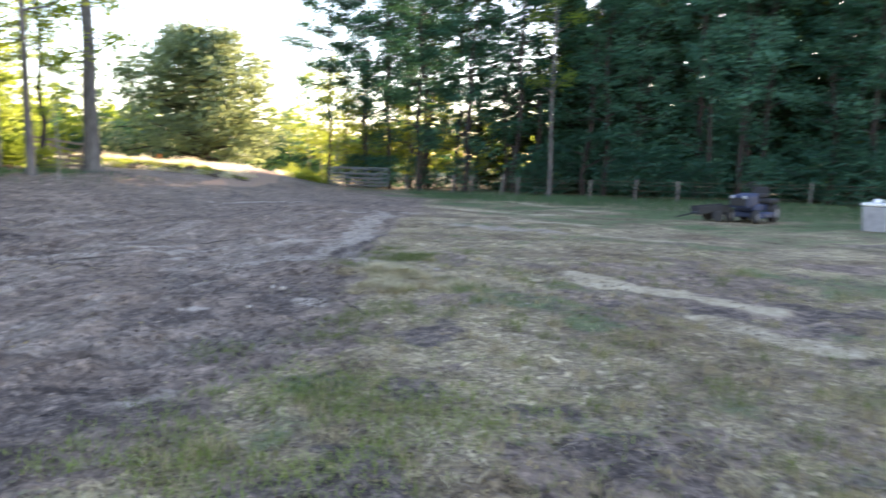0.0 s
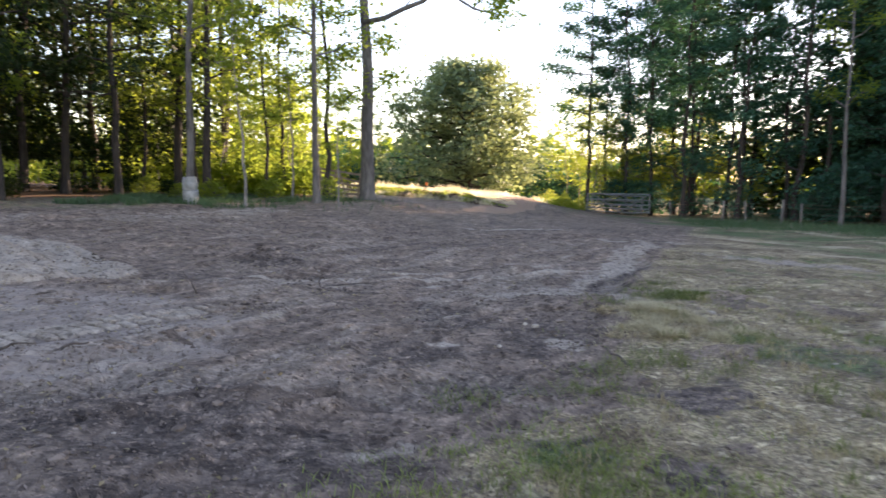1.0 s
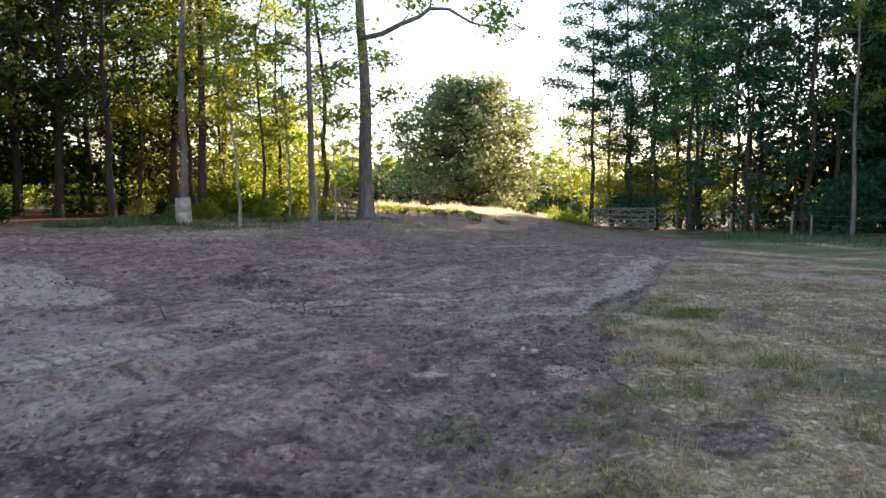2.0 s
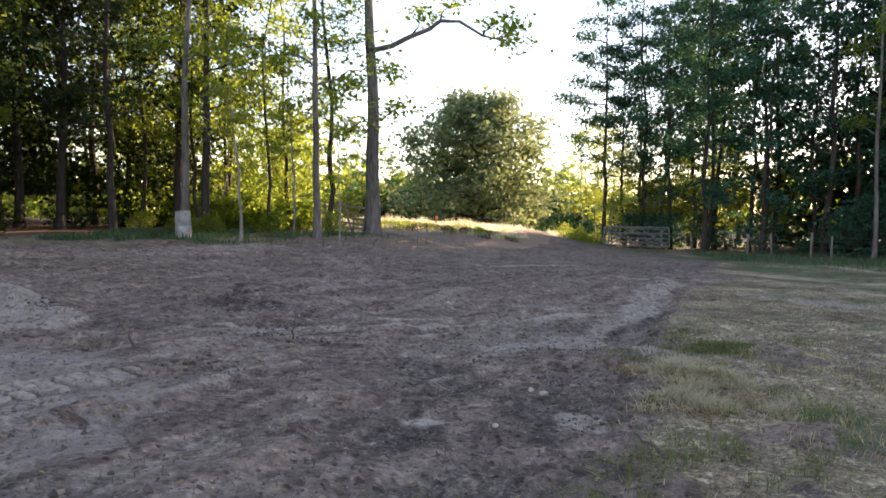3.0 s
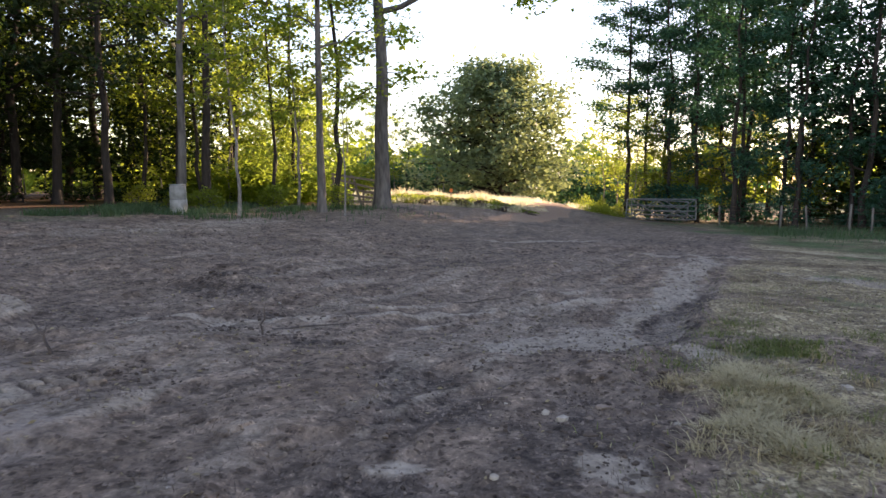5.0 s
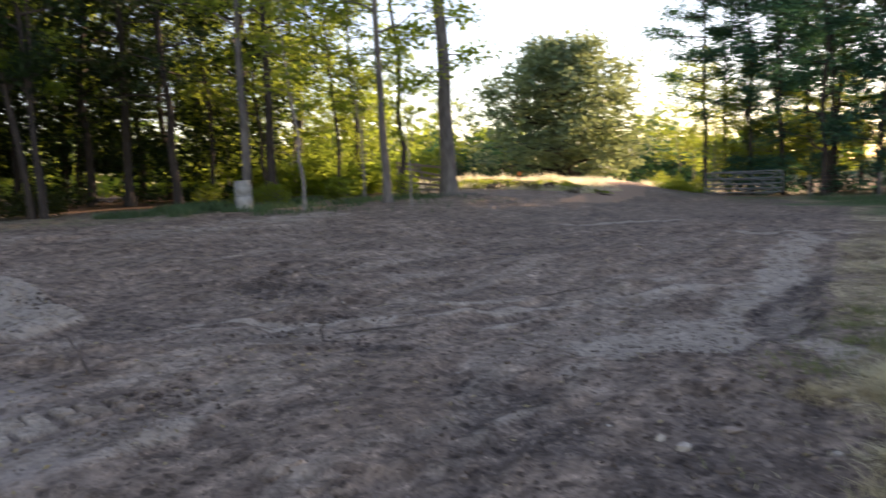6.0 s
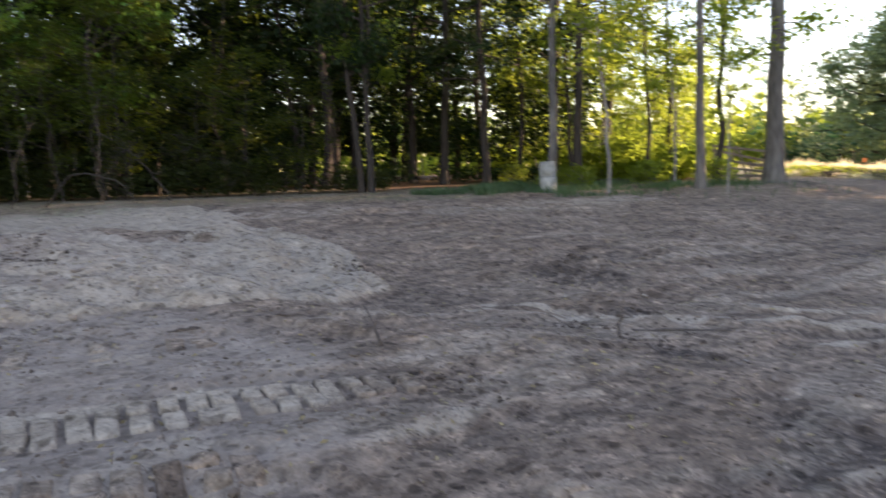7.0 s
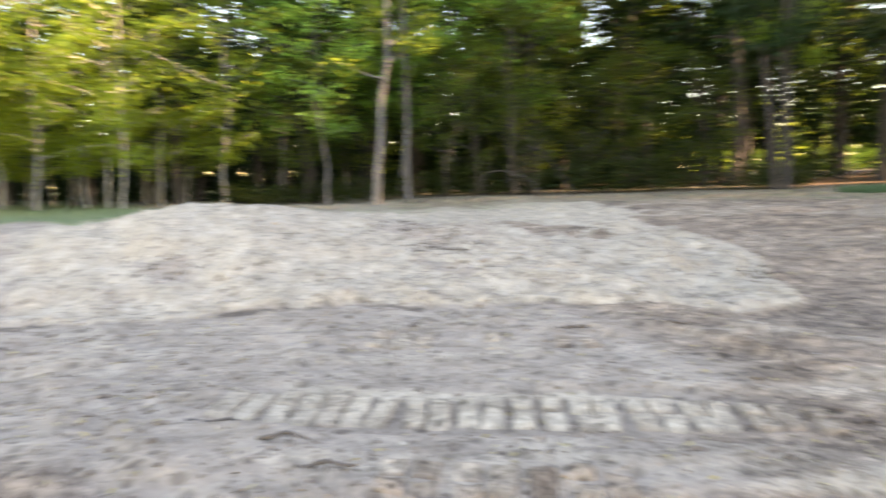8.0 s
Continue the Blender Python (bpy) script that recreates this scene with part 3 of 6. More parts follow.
# ---- the ground: one sheet to the horizon ----
def spaced(stretches, far, growth=1.15):
    """Grid lines: even steps over the stretches (from, to, step), then growing out to the horizon."""
    inner = [stretches[0][0]]
    for lo, hi, step in stretches:
        inner += list(np.linspace(lo, hi, round((hi - lo) / step) + 1)[1:])
    up, s, p = [], stretches[-1][2], inner[-1]
    while p < far:
        s *= growth
        p += s
        up.append(p)
    down, s, p = [], stretches[0][2], inner[0]
    while p > -far:
        s *= growth
        p -= s
        down.append(p)
    return np.array(down[::-1] + inner + up)


def bell(x, y, cx, cy, rx, ry, turn=0.0):
    c, s = math.cos(turn), math.sin(turn)
    a, b = (x - cx) * c + (y - cy) * s, -(x - cx) * s + (y - cy) * c
    return np.exp(-((a / rx) ** 2 + (b / ry) ** 2))


HEAPS = ((-3.45, 15.35), (-3.6, 15.3), (-8.9, 10.7), (-9.4, 10.3), (-9.2, 7.0), (-2.18, 9.89), (-8.5, 10.2), (-8.2, 10.5), (-9.3, 13.3), (-3.25, 14.7), (-2.35, 12.43), (-2.0, 13.34), (-1.2, 12.0), (-5.9, 13.4))


def build_ground():
    gx = spaced(((-13.0, -9.5, 0.1), (-9.5, 6.0, 0.06), (6.0, 10.0, 0.11)), 1500)
    gy = spaced(((2.8, 15.0, 0.06), (15.0, 25.0, 0.1)), 1500)
    X, Y = np.meshgrid(gx, gy)
    x, y = X.ravel(), Y.ravel()
    z = relief(x, y)
    nx, ny = len(gx), len(gy)
    i = (np.arange(ny - 1)[:, None] * nx + np.arange(nx - 1)).ravel()
    quads = np.stack([i, i + 1, i + nx + 1, i + nx], 1)
    me = bpy.data.meshes.new("ground")
    me.vertices.add(len(x))
    me.vertices.foreach_set("co", np.stack([x, y, z], 1).ravel())
    me.loops.add(quads.size)
    me.loops.foreach_set("vertex_index", quads.ravel())
    me.polygons.add(len(quads))
    me.polygons.foreach_set("loop_start", np.arange(len(quads)) * 4)
    me.polygons.foreach_set("use_smooth", np.ones(len(quads), bool))
    me.update(calc_edges=True)
    g = grass_side(x, y)
    u = out_of_cut(x, y) + 1.2 * fbm(x, y, 4.0, 2, 5)
    grass = ss(-0.5, 0.5, g) * (1 - 0.85 * ss(0.02, 0.25, fbm(x, y, 1.1, 4, 65)) * ss(20, 12, y)) * (1 - 0.75 * ss(17, 24, y) * ss(14, 5, x))
    rim = ss(0, 1, (u - 9.5 - 3 * fbm(x, y, 5, 2, 60)) / 2.5) * ss(2, -3, x)
    left_rim = ss(7.5, 9.5, u) * ss(11, 7, y)
    litter = ss(13, 17, u + 3 * fbm(x, y, 6, 2, 61)) * ss(-3, -9, x) * ss(28, 32, y)
    green = 0.42 * np.maximum(rim * (1 - litter), left_rim * 1.8)
    green = np.maximum(green, (0.62 + 1.1 * fbm(x, y, 2.2, 4, 68)) * ss(9, 18, x + 0.25 * (y - 20) + 4 * fbm(x, y, 6, 2, 62)) * ss(60, 40, y))
    green = np.maximum(green, ss(0.0, 1.0, g) * ss(0.12, 0.4, fbm(x, y, 1.3, 3, 63)) * 0.6)
    green = np.maximum(green, 0.42 * ss(6.0, 3.5, y) * ss(-0.9, 0.2, g) * ss(-0.1, 0.15, fbm(x, y, 0.7, 2, 64)))
    for cx, cy, r in ((3.6, 11.4, 0.4), (0.95, 5.1, 0.25), (3.6, 8.5, 0.3)):
        green = np.maximum(green, bell(x, y, cx, cy, r * 1.4, r))
    fan, side = fan_inside(x, y)
    along, across = 0.45 * x + 0.89 * y, 0.89 * x - 0.45 * y
    streak, dark_streak = fbm(along / 5, across, 0.55, 3, 82), fbm(along / 4, across, 0.8, 3, 83)
    on_dirt = ss(0.2, -0.2, g)
    # the fan of pale sand, with dark clods fallen over it
    pale = ss(-0.08, 0.14, fan) * (0.95 + 0.7 * fbm(x, y, 1.1, 4, 79)) * ss(16, 10.5, u + 1.2 * fbm(x, y, 1.4, 3, 72))
    for cx, cy, rx, ry, turn in ((-8.9, 10.6, 1.3, 0.4, 0.5), (-9.25, 6.9, 0.8, 0.3, 0.6), (-10.2, 13.2, 1.6, 0.5, 0.2), (-7.6, 9.9, 0.6, 0.18, 0.3)):
        pale = pale * (1 - 0.9 * ss(0.25, 0.6, bell(x, y, cx, cy, rx, ry, turn) + 0.6 * fbm(x, y, 0.35, 3, 55)))
    # dry crust over the flat ground below the bank
    near_left = ss(-0.8, -2.8, x + 0.8 * fbm(x, y, 1.5, 2, 80)) * ss(11.0, 8.8, y + 0.3 * x + 1.0)
    near_left = near_left * ss(4.5, 6.5, y + 0.6 * np.maximum(0, -x - 3.6))
    near_left = near_left * (1 - 0.9 * np.maximum(bell(x, y, -2.0, 6.1, 1.1, 0.75, 0.3), bell(x, y, -2.7, 5.3, 1.4, 1.0, 0.2)))
    crust = near_left * (1.0 + 0.5 * fbm(x, y, 0.9, 3, 74))
    pale = np.maximum(pale, near_left * (0.2 + 0.5 * fbm(x, y, 0.9, 3, 74)))
    loose = 1 - ss(0.2, 0.6, bell(x, y, 1.7, 9.5, 1.5, 2.4, -0.1))
    pale = np.maximum(pale, 0.38 * ss(0.08, 0.26, streak) * on_dirt * loose * ss(26, 18, y))
    pale = np.maximum(pale, ruts(x, y, 0.0, 0.11) * (0.5 + 0.8 * fbm(x, y, 0.6, 2, 51)) * on_dirt)
    pale = np.maximum(pale, 0.3 * ss(0.1, 0.26, fbm(x * 0.45, y, 1.4, 3, 75)) * on_dirt * loose * ss(30, 22, y))
    pale = np.maximum(pale, 0.45 * ss(5.5, 7.5, u) * ss(9.5, 7.8, u) * ss(0, -3, x) * ss(-0.05, 0.2, fbm(x, y, 2.5, 3, 76)))
    # scraped pale subsoil: before the cut lip, along it, and by the grass
    jag = fbm(x, y, 0.5, 4, 87)
    for ax, ay, bx, by, half, amount in ((0.75, 10.4, 1.1, 11.6, 0.16, 0.65), (1.5, 12.4, 2.2, 13.0, 0.42, 1.3), (2.2, 12.5, 2.95, 11.3, 0.24, 1.0), (2.95, 11.3, 3.5, 10.2, 0.18, 0.9), (2.4, 13.3, 3.7, 16.0, 0.32, 0.62), (3.9, 16.3, 6.0, 20.8, 0.5, 0.6)):
        pale = np.maximum(pale, ss(half + 0.15, half - 0.2, strip_off(x, y, ax, ay, bx, by) + 0.6 * jag) * (amount + 0.9 * jag + 0.7 * streak))
    for cx, cy, rx, ry, turn in ((1.5, 8.35, 0.27, 0.32, 0.2), (0.15, 8.35, 0.22, 0.12, 0.3), (2.3, 15.7, 0.5, 0.2, 0.4), (8.0, 17.5, 0.5, 2.0, 0.9), (6.0, 22.0, 2.0, 0.35, 0.0), (3.0, 26.0, 2.5, 0.4, 0.1),
                                 (-1.7, 13.2, 1.9, 0.07, 0.46), (0.6, 14.6, 1.2, 0.07, 0.65), (-3.0, 12.9, 0.6, 0.12, 0.1)):
        pale = np.maximum(pale, 0.7 * ss(0.2, 0.7, bell(x, y, cx, cy, rx, ry, turn) + 0.5 * jag))
    pale = np.maximum(pale, 1.05 * ss(0.25, 0.6, bell(x, y, 1.5, 12.0, 0.85, 0.8, 0.3) + 0.4 * jag))
    worn = bare_path(x, y) * (0.75 + 0.8 * jag)
    # dark moist soil, plus shade painted at the fan's foot and track gaps
    pale = pale * np.where(x < 0.3, ss(4.4, 5.9, y + 0.6 * jag), 1) + 0.5 * ss(0.25, 0.7, bell(x, y, -0.22, 5.2, 0.36, 0.2, 0.35) + 0.5 * jag)
    moist = fbm(x, y, 0.5, 3, 88)
    damp_shade = 0.52 * ss(0.3, 0.8, bell(x, y, 1.9, 10.2, 1.25, 1.9, -0.15) + 0.9 * moist) * ss(0.2, -0.1, g)
    damp_shade = np.maximum(damp_shade, (0.5 + 1.1 * moist) * bell(x, y, 1.2, 8.6, 1.6, 2.2))
    damp_shade = np.maximum(damp_shade, 0.95 * ss(0.05, -0.1, g) * ss(-0.75, -0.55, g + 0.3 * moist) * ss(11.6, 12.2, y) * ss(17.5, 15.5, y))
    damp_shade = np.maximum(damp_shade, (0.7 + 0.6 * moist) * bell(x, y, 1.4, 9.0, 1.0, 1.3, 0.1))
    # grooves beside the ruts drawn darker
    damp_shade = np.maximum(damp_shade, 0.6 * ruts(x, y, 0.26, 0.14) * on_dirt)
    for cx, cy, rx, ry, turn in ((-2.0, 6.1, 1.0, 0.7, 0.3), (-2.7, 5.3, 1.3, 0.9, 0.2), (-1.4, 5.2, 1.5, 1.0, 0.2), (-0.55, 4.85, 0.8, 0.4, 0.3), (-1.5, 4.2, 1.2, 0.8, 0.3), (0.2, 6.6, 1.6, 0.55, 0.5), (0.3, 9.9, 0.55, 1.2, 0.5), (0.1, 7.9, 0.9, 0.5, 0.4)):
        damp_shade = np.maximum(damp_shade, (0.95 + 0.7 * moist) * bell(x, y, cx, cy, rx, ry, turn))
    # two mounds and a hollow drawn darker
    for cx, cy, rx, ry in ((-2.1, 34.0, 1.2, 0.8), (-3.2, 15.0, 1.0, 0.4), (-0.3, 19.6, 0.6, 0.45)):
        damp_shade = np.maximum(damp_shade, 1.15 * bell(x, y, cx, cy, rx, ry))
    for cx, cy in HEAPS:
        damp_shade = np.maximum(damp_shade, 1.0 * bell(x, y, cx, cy, 0.36, 0.2, 0.5))
    damp_shade = np.maximum(damp_shade, 0.5 * ss(0.1, 0.32, fbm(x * 0.6, y, 2.3, 3, 77)) * on_dirt * (1 - pale))
    damp_shade = np.maximum(damp_shade, 0.55 * ss(0.08, 0.3, dark_streak) * on_dirt * (1 - pale))
    damp_shade = np.maximum(damp_shade, (0.85 * worn_hollows(x, y) + 0.3 * moist) * ss(0.0, 0.6, g) * ss(15, 9, y) * (1 - bare_path(x, y)))
    damp_shade = damp_shade * (1 - 0.75 * near_left) * (1 - 0.9 * ss(-0.1, 0.2, fan))
    # shadow line below the fan's lip, put into the colour
    damp_shade = np.maximum(damp_shade, (0.55 + 0.8 * moist) * ss(-0.28, -0.12, fan) * ss(0.05, -0.05, fan) * ss(16, 14, y) * ss(3.0, 1.0, u))
    # shade in the gaps between the track pads, put into the colour
    strip = track_strip(x, y, -4.5, 6.8, -2.4, 9.85, 0.36)
    damp_shade, pale = np.maximum(damp_shade * (1 - strip), 0.45 * strip), pale * (1 - 0.5 * strip)
    pale = np.maximum(pale, 0.7 * ss(0.09, 0.02, strip_off(x, y, -4.65, 7.3, -3.1, 9.3) + 0.08 * jag))
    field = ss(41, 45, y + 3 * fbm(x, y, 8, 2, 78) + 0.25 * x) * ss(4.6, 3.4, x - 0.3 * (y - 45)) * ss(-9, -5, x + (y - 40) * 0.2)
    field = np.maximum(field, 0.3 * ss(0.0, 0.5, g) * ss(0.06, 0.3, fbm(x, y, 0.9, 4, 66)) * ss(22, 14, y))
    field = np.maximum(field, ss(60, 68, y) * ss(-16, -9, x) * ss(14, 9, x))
    # the red earth lane that leaves the yard through the gap
    middle = np.interp(y, (30.0, 38.0, 46.0, 58.0, 75.0), (1.0, 2.6, 4.8, 8.0, 12.5))
    lane = ss(1.5, 0.9, np.abs(x - middle) + 0.8 * fbm(x, y, 2.0, 3, 67)) * ss(33, 37, y) * ss(80, 70, y)
    green = np.maximum(green, 0.9 * ss(50, 60, np.hypot(x, y - 20)))
    for name, a in (("grass", grass), ("green", green * (1 - field)), ("pale", pale * (1 - field)), ("damp_shade", damp_shade), ("litter", litter * (1 - field)), ("field", field), ("lane", lane), ("crust", crust), ("worn", worn)):
        me.attributes.new(name, "FLOAT", "POINT").data.foreach_set("value", np.clip(a, 0, 1).astype(np.float32))
    me.materials.append(M_GROUND)
    ob = new("ground", me)
    return tagged(ob, "scraped grey-brown dirt, dry patchy grass and pale sand", "ground", kind="structure")


build_ground()


# ---- trees ----
def wander(rng, start, end, steps, sway):
    start, end = np.array(start, float), np.array(end, float)
    off = np.cumsum(rng.normal(size=(steps + 1, 3)) * sway, 0)
    k = np.linspace(0, 1, steps + 1)[:, None]
    off = off - k * off[-1] - (1 - k) * off[0]
    return start + (end - start) * k + off


def grow(seed, height, radius, crown_from, spread, limbs, leaves, clump, shape, rise=0.35, trunk_sides=10, lean=(0, 0), flat=0.5, twigs=4, sway=0.12):
    """Wood lists and leaf centres of a tree: a tapered trunk, limbs, side twigs, and clumps of leaves on them."""
    rng = np.random.default_rng(seed)
    verts, faces, spots = [], [], []
    trunk = wander(rng, (0, 0, -0.25), (lean[0], lean[1], height), 12, sway)
    trunk[0, :2] = trunk[1, :2] * 0.3
    heights = trunk[:, 2]
    rad = radius * (1 - 0.86 * np.clip(heights / height, 0, 1) ** 0.9)
    rad[0] = radius * 1.12
    fine = np.linspace(heights[0], heights[-1], 22)
    fine = np.sort(np.append(fine, [0.1, 0.35, 0.7]))
    path = np.stack([np.interp(fine, heights, trunk[:, k]) for k in range(3)], 1)
    rr = np.interp(fine, heights, rad) * (1 + 0.32 * np.exp(-np.clip(fine, 0, 9) / 0.25))
    sweep(verts, faces, path, rr, trunk_sides)
    for i in range(limbs):
        q = (i + rng.uniform(0.1, 0.9)) / limbs
        z = crown_from + (height - crown_from) * q
        a = i * 2.399 + rng.uniform(-0.5, 0.5)
        reach = spread * shape(q) * rng.uniform(0.65, 1.15)
        root = np.array([np.interp(z, heights, trunk[:, k]) for k in range(3)])
        end = root + [reach * math.cos(a), reach * math.sin(a), reach * rise * rng.uniform(0.4, 1.5)]
        limb = wander(rng, root, end, 5, 0.05 * reach)
        r0 = min(0.45 * np.interp(z, heights, rad), 0.05 + 0.02 * reach)
        sweep(verts, faces, limb, np.linspace(r0, 0.012, 6), 5, cap=False)
        for j in range(twigs):
            k = rng.uniform(0.3, 1.0)
            at = np.array([np.interp(k * 5, np.arange(6), limb[:, c]) for c in range(3)])
            t = at + rng.normal(size=3) * [0.3, 0.3, 0.16] * reach * 0.75
            sweep(verts, faces, [at, (at + t) / 2 + rng.normal(size=3) * 0.06, t], [0.02, 0.013, 0.006], 3, cap=False)
            spots.append((t, reach))
            spots.append(((at + t) / 2, reach))
        spots.append((end, reach))
    per = max(1, leaves // max(1, len(spots)))
    pts = []
    for at, reach in spots:
        n = max(2, int(per * rng.uniform(0.4, 1.6)))
        w = clump * rng.uniform(0.6, 1.3)
        pts.append(at + rng.normal(size=(n, 3)) * [w, w, w * flat])
    pts = np.concatenate(pts)
    pts[:, 2] = np.maximum(pts[:, 2], 0.15)
    return verts, faces, pts, rng


def tree(name, label, category, bark, foliage, leaf, group="", flat=0.5, leaf_width=0.62, **how):
    """A tree thing at the origin: trunk and limbs, and the crown of leaves."""
    verts, faces, pts, rng = grow(flat=flat, **how)
    ob = thing(name, Matrix(), label, category, group)
    w = mesh_object("trunk", verts, faces, bark)
    w.parent = ob
    crown = new("crown", leaf_cloud("crown", pts, leaf, leaf * leaf_width, rng, foliage))
    crown.parent = ob
    return ob


round_top = lambda q: math.sin(math.pi * (0.12 + 0.83 * q)) ** 0.8
column = lambda q: 0.75 * (1 - q) ** 0.4 + 0.2
cone = lambda q: 1.05 - 0.85 * q
domed = lambda q: math.sqrt(max(0.02, 1 - (q * 0.98) ** 2.2))


def plant(kinds, spots, rng, tilt=2.5, low=0.85, high=1.15):
    """One copy of a kind at each spot."""
    for x, y in spots:
        src = kinds[rng.integers(len(kinds))]
        s = rng.uniform(low, high)
        m = pose(x, y, gz(x, y) - 0.05, rng.uniform(-tilt, tilt), rng.uniform(-tilt, tilt), rng.uniform(0, 360))
        made = copy_thing(src, m)
        made.scale = (s, s, s * rng.uniform(0.92, 1.1))


def remove(ob):
    for o in (*ob.children_recursive, ob):
        bpy.data.objects.remove(o)


def build_woods():
    rng = np.random.default_rng(7)
    tall = [tree("tall_tree", "tall slender woodland tree with bare grey trunk, loose foliage", "tree", M_BARK, M_LEAF, 0.18, "woodland trees", seed=11 + k, height=16 + 2 * k, radius=0.17, crown_from=4.6, spread=2.8, limbs=17, leaves=6000, clump=0.4, twigs=3, shape=column) for k in range(3)]
    slim = [tree("slender_tree", "slender young tree with thin dark trunk and sparse leaves", "tree", M_BARK_DARK, M_LEAF, 0.17, "woodland trees", seed=31 + k, height=13 + k, radius=0.1, crown_from=3.4, spread=2.3, limbs=15, leaves=3400, clump=0.38, twigs=3, shape=column, trunk_sides=8) for k in range(3)]
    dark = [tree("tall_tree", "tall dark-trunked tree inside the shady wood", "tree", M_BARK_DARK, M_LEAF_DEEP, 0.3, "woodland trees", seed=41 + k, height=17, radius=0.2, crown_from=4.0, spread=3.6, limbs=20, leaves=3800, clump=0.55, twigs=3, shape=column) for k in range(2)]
    pine = [tree("pine_tree", "tall pine with layered dark needles on bare grey trunk", "tree", M_BARK_DARK, M_NEEDLE, 0.3, "woodland trees", flat=0.22, leaf_width=0.28, seed=51 + k, height=18, radius=0.19, crown_from=4.6, spread=3.6, limbs=26, leaves=5000, clump=0.5, twigs=3, shape=cone, rise=0.05) for k in range(2)]
    under = [tree("young_tree", "young leafy tree with yellow-green leaves in the undergrowth", "tree", M_BARK_PALE, M_LEAF_YOUNG, 0.14, "undergrowth", seed=71 + k, height=5.0 + k, radius=0.045, crown_from=0.9, spread=1.7, limbs=14, leaves=2400, clump=0.3, twigs=3, shape=round_top, sway=0.06, trunk_sides=6) for k in range(3)]
    sapling = tree("sapling", "thin pale sapling with few leaves, leaning slightly", "tree", M_BARK_PALE, M_LEAF_YOUNG, 0.17, "undergrowth", seed=83, height=8.0, radius=0.07, crown_from=3.2, spread=1.3, limbs=12, leaves=1300, clump=0.26, shape=round_top, sway=0.09, trunk_sides=8)
    shrub = [tree("shrub", "low leafy green shrub at the edge of the wood", "shrub", M_BARK, M_LEAF_YOUNG, 0.11, "undergrowth", seed=91 + k, height=1.1, radius=0.02, crown_from=0.1, spread=0.8, limbs=12, leaves=1500, clump=0.17, shape=domed, sway=0.03, trunk_sides=5) for k in range(2)]
    hedge = [tree("dark_shrub", "dense dark green shrub growing through the fence", "shrub", M_BARK_DARK, M_LEAF_DARK, 0.2, "fence line shrubs", seed=96 + k, height=2.8, radius=0.03, crown_from=0.15, spread=1.6, limbs=18, leaves=1900, clump=0.34, shape=domed, sway=0.04, trunk_sides=5) for k in range(2)]
    wall = [tree("broadleaf_tree", "dense dark green tree with foliage down to the fence", "tree", M_BARK_DARK, M_LEAF_DARK, 0.21, "fence line trees", seed=111 + k, height=15 + 2 * k, radius=0.18, crown_from=1.8, spread=3.4, limbs=19, leaves=5200, clump=0.44, shape=column, twigs=3) for k in range(3)]
    brush = [tree("bare_bush", "tangled bush with bare grey stems and few dry leaves", "shrub", M_BARK_DARK, M_BRUSH, 0.12, "undergrowth", seed=131 + k, height=2.6, radius=0.035, crown_from=0.3, spread=1.5, limbs=20, leaves=1500, clump=0.35, shape=round_top, rise=0.7, twigs=5, trunk_sides=6) for k in range(2)]
    scrub = [tree("scrub_tree", "thin scrubby tree with pale stem and olive leaves", "tree", M_BARK_DARK, M_SCRUB, 0.13, "undergrowth", seed=141 + k, height=5.2 + 1.3 * k, radius=0.05, crown_from=1.3, spread=1.7, limbs=13, leaves=2300, clump=0.3, shape=round_top, rise=0.55, twigs=3, trunk_sides=6) for k in range(3)]
    fresh = [tree("young_tree", "young broadleaf tree with fresh green leaves before the dark wood", "tree", M_BARK, M_LEAF_FRESH, 0.16, "undergrowth", seed=161 + k, height=7.5 + 1.5 * k, radius=0.07, crown_from=2.4, spread=2.2, limbs=16, leaves=3200, clump=0.36, shape=round_top, twigs=3, trunk_sides=7) for k in range(2)]
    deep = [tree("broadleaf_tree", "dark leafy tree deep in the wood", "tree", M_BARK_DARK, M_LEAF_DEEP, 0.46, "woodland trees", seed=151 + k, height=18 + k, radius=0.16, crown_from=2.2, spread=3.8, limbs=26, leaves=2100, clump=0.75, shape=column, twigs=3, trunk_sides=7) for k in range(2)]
    corner = [tree("broadleaf_tree", "tall dark green tree with several grey stems and hanging leafy boughs", "tree", M_BARK_DARK, M_LEAF_DARK, 0.19, "fence line trees", seed=171 + k, height=16 + k, radius=0.14, crown_from=5.2, spread=3.0, limbs=17, leaves=5600, clump=0.4, shape=column, twigs=3, trunk_sides=8) for k in range(3)]
    forked = tree("tall_tree", "tall dark-barked tree with bare lower trunk and leafy top", "tree", M_BARK_DARK, M_LEAF, 0.18, "woodland trees", seed=191, height=17, radius=0.2, crown_from=4.8, spread=3.0, limbs=15, leaves=3600, clump=0.4, twigs=3, shape=column, sway=0.05)
    open_top = [tree("tall_tree", "tall bare grey trunk with a few leafy boughs high up", "tree", M_BARK, M_LEAF, 0.18, "woodland trees", seed=181 + k, height=17, radius=0.17, crown_from=5.5, spread=2.6, limbs=12, leaves=2600, clump=0.38, twigs=3, shape=column, sway=0.05) for k in range(2)]
    lit = [tree("broadleaf_tree", "tall dark-trunked tree with drooping blue-green boughs before the wood", "tree", M_BARK_DARK, M_LEAF_SEA, 0.2, "fence line trees", seed=221 + k, height=15 + k, radius=0.17, crown_from=4.2, spread=3.0, limbs=15, leaves=4600, clump=0.52, shape=column, twigs=3, trunk_sides=8) for k in range(2)]
